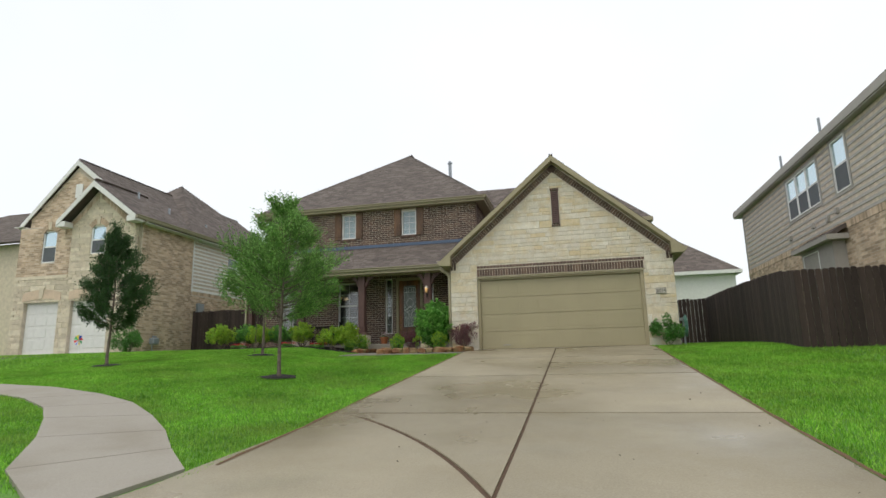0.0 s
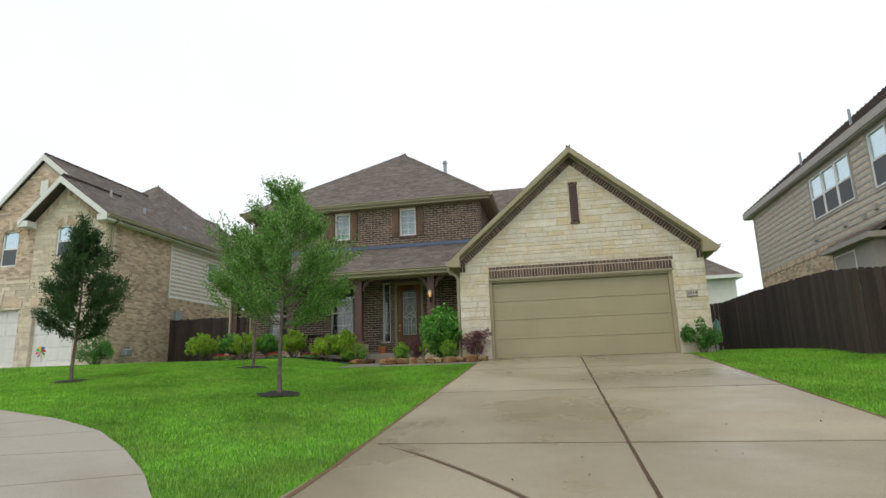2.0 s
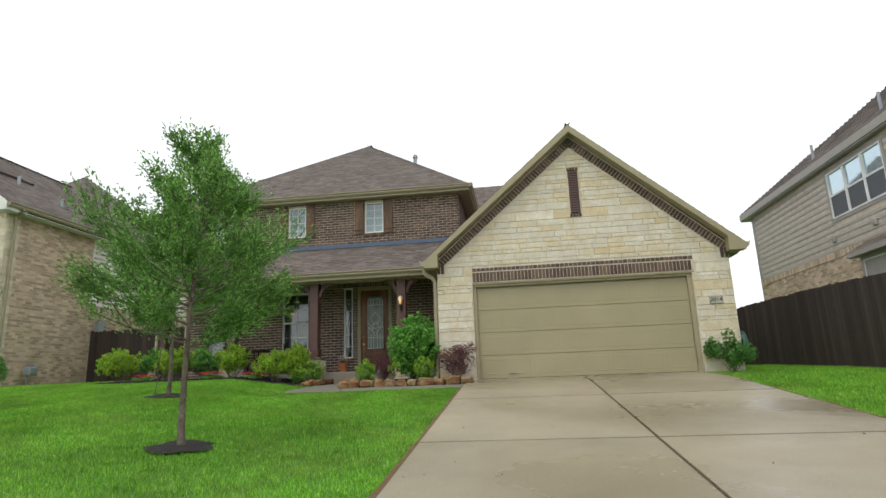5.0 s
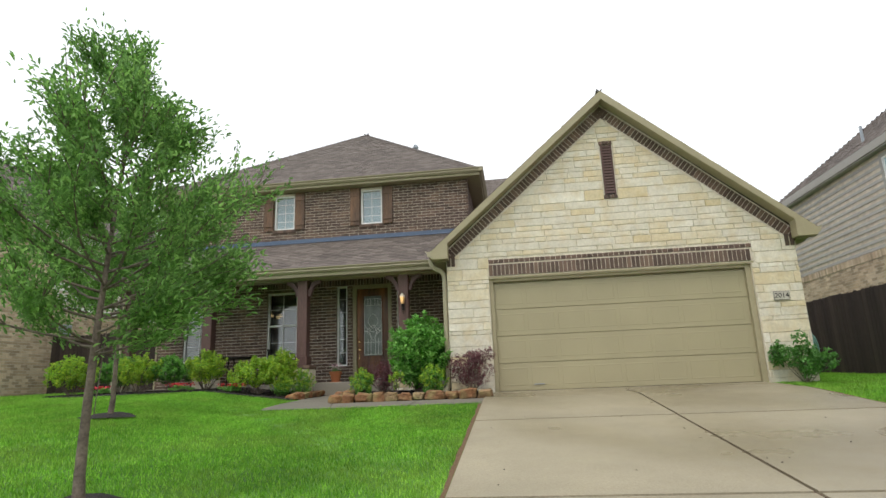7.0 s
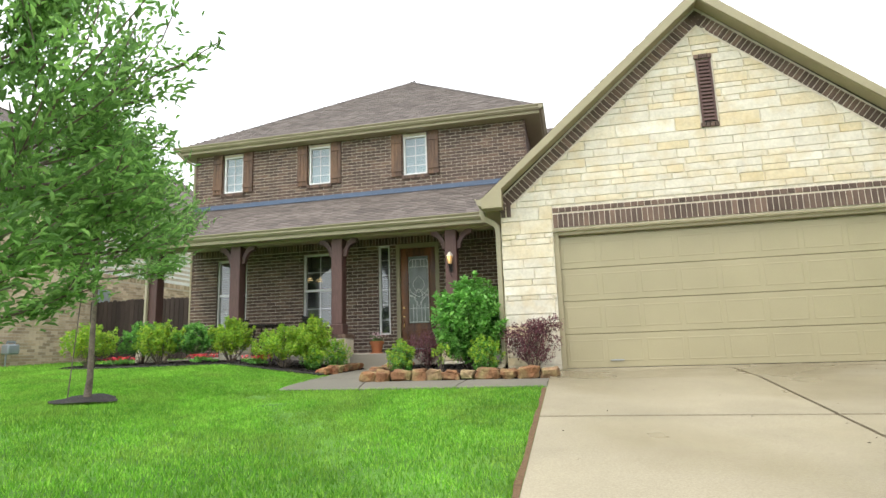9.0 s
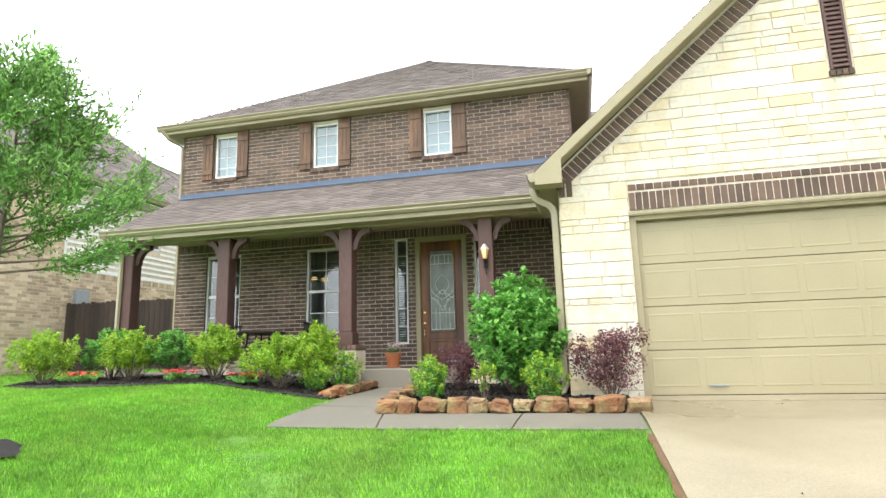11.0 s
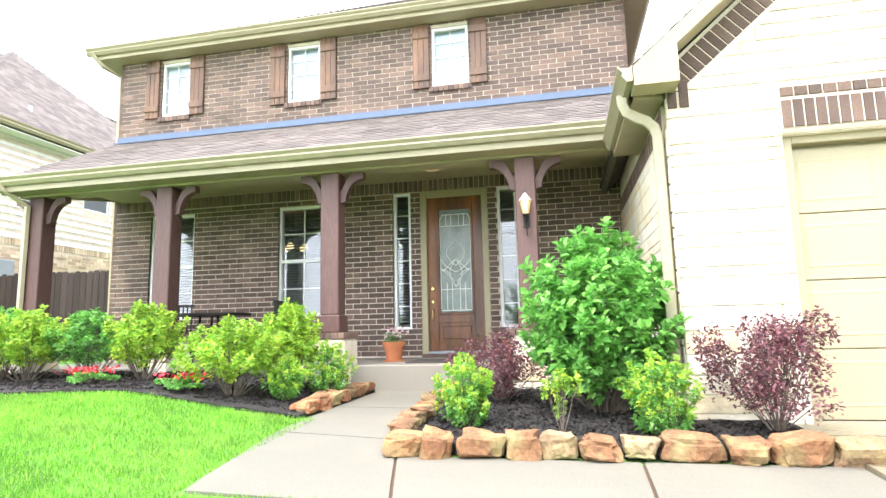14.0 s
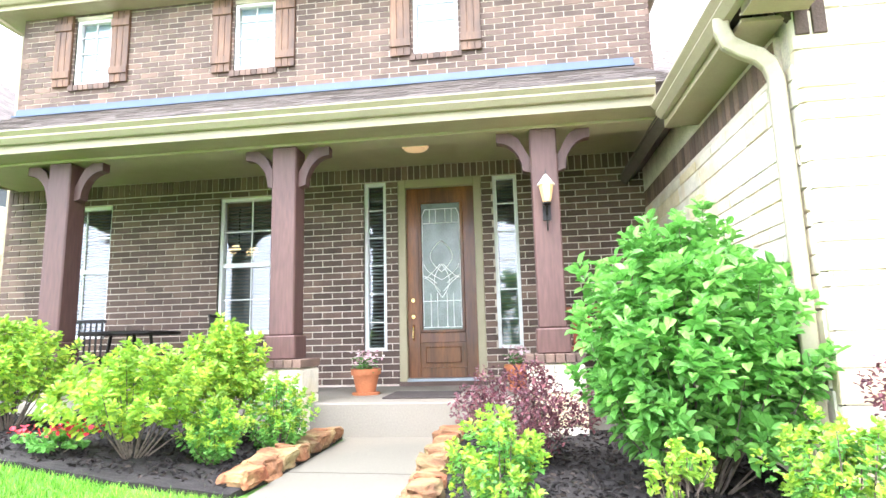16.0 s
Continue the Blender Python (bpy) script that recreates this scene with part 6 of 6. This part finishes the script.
# ---- small things on the porch ----
def lantern(x, y, z):
    t = tagged(empty("wall_lantern", x, y, z), "lit porch lantern with frosted glass on a post", "lamp")
    bm = bmesh.new()
    lathe(bm, [(0.012, 0.24), (0.03, 0.22), (0.045, 0.2), (0.095, 0.13), (0.1, 0.115)], 0, 0, 0, 6)
    part("cap", bm, M_PLAQUE, t)
    bm = bmesh.new()
    lathe(bm, [(0.04, -0.08), (0.05, -0.05), (0.078, 0.1), (0.074, 0.115)], 0, 0, 0, 6)
    part("glass", bm, M_LAMP, t)
    bm = bmesh.new()
    tube(bm, (0, 0, 0.24), (0, 0, 0.31), 0.008, 0.003, 6)
    part("finial", bm, M_BLACK, t)
    bm = bmesh.new()
    lathe(bm, [(0.02, -0.12), (0.05, -0.1), (0.05, -0.08)], 0, 0, 0, 8)
    pipe(bm, [(0, 0, -0.11), (0.0, 0.06, -0.2), (0, 0.1, -0.16)], 0.012, 6)
    pipe(bm, [(0, 0.06, -0.2), (0, 0.08, -0.38)], 0.008, 6)
    box(bm, -0.045, 0.045, 0.085, 0.1, -0.26, -0.08)
    part("bracket", bm, M_BLACK, t)
    for piece in t.children:
        piece.scale = (0.78, 1.0, 0.78)
    lp = new("lantern_bulb", bpy.data.lights.new("lantern_bulb", "POINT"))
    lp.data.energy, lp.data.color, lp.data.shadow_soft_size = 0.5, (1.0, 0.75, 0.45), 0.05
    lp.location = (x, y - 0.14, z + 0.05)
    return t


lantern(-2.055, 1.77, 2.085)


def pot(x, y, r, seed):
    t = tagged(empty("flower_pot", x, y, 0.335), "terracotta pot with small pink flowers on the porch", "flower pot")
    bm = bmesh.new()
    lathe(bm, [(r * 0.95, 0.0), (r * 0.97, 0.02), (r * 0.66, 0.025), (r * 0.9, 0.2), (r * 1.02, 0.2), (r * 1.05, 0.26), (r * 0.9, 0.26), (r * 0.85, 0.22)], 0, 0, 0, 24)
    part("pot", bm, M_TERRACOTTA, t, smooth=False)
    g = np.random.default_rng(seed)
    c = np.stack([g.normal(0, r * 0.4, 160), g.normal(0, r * 0.4, 160), g.uniform(0.22, 0.38, 160)], -1)
    leaf_cloud("leaves", c, 0.5, 0.04, M_LEAF_GREEN, t)
    c = np.stack([g.normal(0, r * 0.45, 70), g.normal(0, r * 0.45, 70), g.uniform(0.3, 0.45, 70)], -1)
    leaf_cloud("petals", c, 0.6, 0.04, M_PETAL_PINK, t, aspect=0.9)


pot(-3.95, 2.8, 0.15, 1)
pot(-2.38, 3.2, 0.14, 2)
door_mat = tagged(part("door_mat", boxes((-3.66, -2.95, 2.3, 2.9, 0.335, 0.35), (-3.62, -2.99, 2.34, 2.86, 0.35, 0.355), bevel=0.004)), "dark rectangular door mat on the porch", "door mat")
door_mat.data.materials.append(M_MAT)
bench = tagged(empty("bench", -1.45, 3.2, 0.335), "reddish wooden porch bench", "bench")
part("seat", boxes((-0.5, 0.5, -0.2, 0.2, 0.4, 0.43), bevel=0.004), M_RED_WOOD, bench)
for k in range(7):
    part("slat", boxes((-0.45 + k * 0.14, -0.4 + k * 0.14, 0.17, 0.19, 0.43, 0.8)), M_RED_WOOD, bench)
part("top_rail", boxes((-0.5, 0.5, 0.16, 0.2, 0.8, 0.86), bevel=0.004), M_RED_WOOD, bench)
for sx in (-0.46, 0.42):
    for sy in (-0.18, 0.14):
        part("leg", boxes((sx, sx + 0.04, sy, sy + 0.04, 0, 0.4)), M_RED_WOOD, bench)


def porch_chair(x, y, rz):
    t = tagged(empty("patio_chair", 0, 0, 0), "black metal patio chair on the porch", "chair")
    part("seat", boxes((-0.22, 0.22, -0.22, 0.22, 0.42, 0.45), bevel=0.006), M_BLACK, t)
    part("top_rail", boxes((-0.23, 0.23, 0.2, 0.23, 0.84, 0.88), bevel=0.005), M_BLACK, t)
    for k in range(7):
        a = -0.2 + k * 0.063
        part("back_slat", boxes((a, a + 0.018, 0.205, 0.22, 0.45, 0.84)), M_BLACK, t)
    for sx in (-0.21, 0.18):
        for sy in (-0.21, 0.18):
            part("leg", boxes((sx, sx + 0.03, sy, sy + 0.03, 0, 0.42)), M_BLACK, t)
    t.matrix_world = pose(x, y, 0.335, 0, 0, rz)


porch_chair(-7.45, 2.95, 15)
porch_chair(-5.95, 2.95, -80)
table = tagged(empty("patio_table", -6.75, 2.95, 0.335), "round dark patio table on the porch", "table")
bm = bmesh.new()
lathe(bm, [(0.5, 0.68), (0.52, 0.69), (0.52, 0.71), (0.5, 0.72)], 0, 0, 0, 28)
part("tabletop", bm, M_BLACK, table)
for a in (45, 135, 225, 315):
    bm = bmesh.new()
    tube(bm, (0.3 * math.cos(radians(a)), 0.3 * math.sin(radians(a)), 0), (0.2 * math.cos(radians(a)), 0.2 * math.sin(radians(a)), 0.69), 0.018, 0.018, 8)
    part("leg", bm, M_BLACK, table)

chand = tagged(empty("chandelier", -6.85, 5.6, 2.4), "lit dining room chandelier with warm shades", "lamp")
bm = bmesh.new()
tube(bm, (0, 0, 0.0), (0, 0, 0.7), 0.012, 0.012, 6)
for k in range(5):
    a = 2 * math.pi * k / 5
    pipe(bm, [(0, 0, 0), (0.14 * math.cos(a), 0.14 * math.sin(a), -0.06), (0.26 * math.cos(a), 0.26 * math.sin(a), 0.02)], 0.01, 6)
part("arms", bm, M_BLACK, chand)
for k in range(5):
    a = 2 * math.pi * k / 5
    bm = bmesh.new()
    lathe(bm, [(0.03, 0.0), (0.065, -0.05), (0.075, -0.1)], 0.26 * math.cos(a), 0.26 * math.sin(a), 0.06, 10)
    part("shade", bm, M_BULB, chand)

# hose by the garage corner
hose = tagged(empty("garden_hose", 5.95, 0.7, 0.0), "coiled green garden hose by the wall", "hose")
bm = bmesh.new()
for k in range(4):
    r = 0.2 + 0.02 * k
    pts = [(0.02 * k, r * math.cos(a), 0.55 + r * 1.2 * math.sin(a)) for a in np.linspace(0, 2 * math.pi, 17)]
    pipe(bm, pts, 0.012, 6)
part("coil", bm, M_HOSE, hose)
part("hanger", boxes((-0.25, 0.1, -0.04, 0.04, 0.7, 0.78), (-0.02, 0.02, -0.02, 0.02, -0.1, 0.7)), M_GREY, hose)
bm = bmesh.new()
tube(bm, (-3.3, 12.0, 9.0), (-3.3, 12.0, 10.45), 0.09, 0.09)
tube(bm, (-3.3, 12.0, 10.3), (-3.3, 12.0, 10.36), 0.13, 0.13)
part("vent_pipe", bm, M_GREY, house)
bm = bmesh.new()
lathe(bm, [(0.12, 0.0), (0.15, 0.03), (0.08, 0.09), (0.02, 0.1)][::-1], 0, 0, 0, 16)
pl = part("porch_light", bm, M_LAMP, house)
pl.matrix_local = pose(-3.4, 2.9, 2.97)


# ---- dry soil edge along the pavings ----
bm = bmesh.new()
for xa, xb in ((DL - 0.05, DL - 0.004), (DR + 0.004, DR + 0.05)):
    ys = np.arange(-12.6, -1.85 if xa < 0 else 0.0, 0.2)
    prev = None
    for yy in ys:
        wob = 0.03 * noise.noise(Vector((xa, yy * 2.5, 0)))
        a, b = (xa + wob, xb) if xa < 0 else (xa, xb + wob)
        row = [bm.verts.new((a, yy, pave_z(yy) + 0.004)), bm.verts.new((b, yy, pave_z(yy) + 0.004))]
        if prev:
            bm.faces.new((prev[0], prev[1], row[1], row[0]))
        prev = row
tagged(part("soil_edge", bm, M_THATCH), "brown dry soil strip between lawn and driveway", "soil", kind="structure")


# ---- grass ----
def grass_mask(x, y):
    ok = ~((x > DL - 0.045) & (x < DR + 0.045) & (y < 0.2))
    ok &= ~((x > -3.85) & (x < DL + 0.1) & (y > -1.76) & (y < 0.2))
    ok &= ~((y > np.interp(x, [p[0] for p in BED_FRONT], [p[1] for p in BED_FRONT])) & (x > -10.0) & (x < GR + 0.1))
    ok &= ~((x > 7.85) & (y > -2.6)) & ~((x < LX + 0.05) & (y > LY)) & ~((y > 7.0) & (x > 0)) & ~((x > -9.4) & (x < 5.7) & (y > 2))
    sr = np.interp(x, [p[0] for p in reversed(SW_R)], [p[1] for p in reversed(SW_R)])
    sl = np.interp(x, [p[0] for p in reversed(SW_L)], [p[1] for p in reversed(SW_L)])
    ok &= ~((x < -0.3) & (y < sr) & (y > sl))
    ok &= ~((y < -13.0) & (x > -0.8 - (-13.0 - y) * 0.85) & (x < 7))
    for tx, ty in (OAK, (-5.08, -3.62), (-8.0, -5.55)):
        ok &= ((x - tx) / 0.33) ** 2 + ((y - ty) / 0.29) ** 2 > 1
    return ok


def grass(name, x0, x1, y0, y1, density, height, width):
    n = int((x1 - x0) * (y1 - y0) * density)
    x, y = rng.uniform(x0, x1, n), rng.uniform(y0, y1, n)
    k = grass_mask(x, y)
    x, y = x[k], y[k]
    n = len(x)
    z = ground_z(x, y)
    th = rng.uniform(0, 2 * np.pi, n)
    h = height * rng.uniform(0.5, 1.25, n)
    w = width * rng.uniform(0.7, 1.3, n)
    bend = h * rng.uniform(0.2, 1.0, n)
    bd = th + np.pi / 2 + rng.normal(0, 0.5, n)
    cx, sx = np.cos(th) * w, np.sin(th) * w
    v = np.stack([np.stack([x - cx, y - sx, z - 0.005], -1), np.stack([x + cx, y + sx, z - 0.005], -1), np.stack([x + np.cos(bd) * bend, y + np.sin(bd) * bend, z + h], -1)], 1)
    f = np.arange(3 * n).reshape(-1, 3)
    return v, f


fields = [(-10.5, -0.0, -4.5, 1.4, 5400, 0.038, 0.004), (-10.5, 0.0, -13.2, -4.5, 3200, 0.042, 0.005), (-20, -10.5, -16, 8, 420, 0.06, 0.011), (4.8, 8.0, -13, 7.0, 2200, 0.05, 0.006), (8.0, 12, -14, -2.6, 500, 0.06, 0.01), (-10.5, -0.5, -17.3, -13.2, 900, 0.05, 0.007)]
vs, fs, off = [], [], 0
for q in fields:
    v, f = grass("grass", *q)
    vs.append(v.reshape(-1, 3))
    fs.append(f + off)
    off += len(v) * 3
lawn = raw("grass", np.concatenate(vs), np.concatenate(fs), M_GRASS)
tagged(lawn, "short bright green mown lawn grass", "grass", kind="stuff")

# bark chips on the beds
n = 9000
bx, by = np.concatenate([rng.uniform(-9.8, -4.1, n // 2), rng.uniform(-2.8, -0.2, n // 2)]), np.concatenate([rng.uniform(0.1, 1.95, n // 2), rng.uniform(-0.8, 1.9, n // 2)])
k = ~((bx > -0.85) & (by > -0.05)) & ((bx > -3.5) | (by > 0.06 + np.interp(bx, [p[0] for p in BED_FRONT], [p[1] for p in BED_FRONT])))
bx, by = bx[k], by[k]
bz = ground_z(bx, by) + np.where(bx < -3.5, 0.042, 0.077)
chips = leaf_cloud("mulch_chips", np.stack([bx, by, bz], -1), 0.15, 0.045, M_CHIP, None, aspect=0.35)
tagged(chips, "loose black bark mulch chips", "mulch", kind="stuff")

# fallen leaves and grit on the pavings
n = 80
lx, ly = rng.uniform(DL + 0.05, DR - 0.05, n), rng.uniform(-13.0, -0.1, n)
lz = np.interp(ly, SLOPE_Y, SLOPE_Z) + 0.006
litter = leaf_cloud("leaf_litter", np.stack([lx, ly, lz], -1), 0.02, 0.025, M_CHIP, None, aspect=0.5, droop=0.0)
tagged(litter, "scattered small brown fallen leaves on the driveway", "leaf litter", kind="stuff")
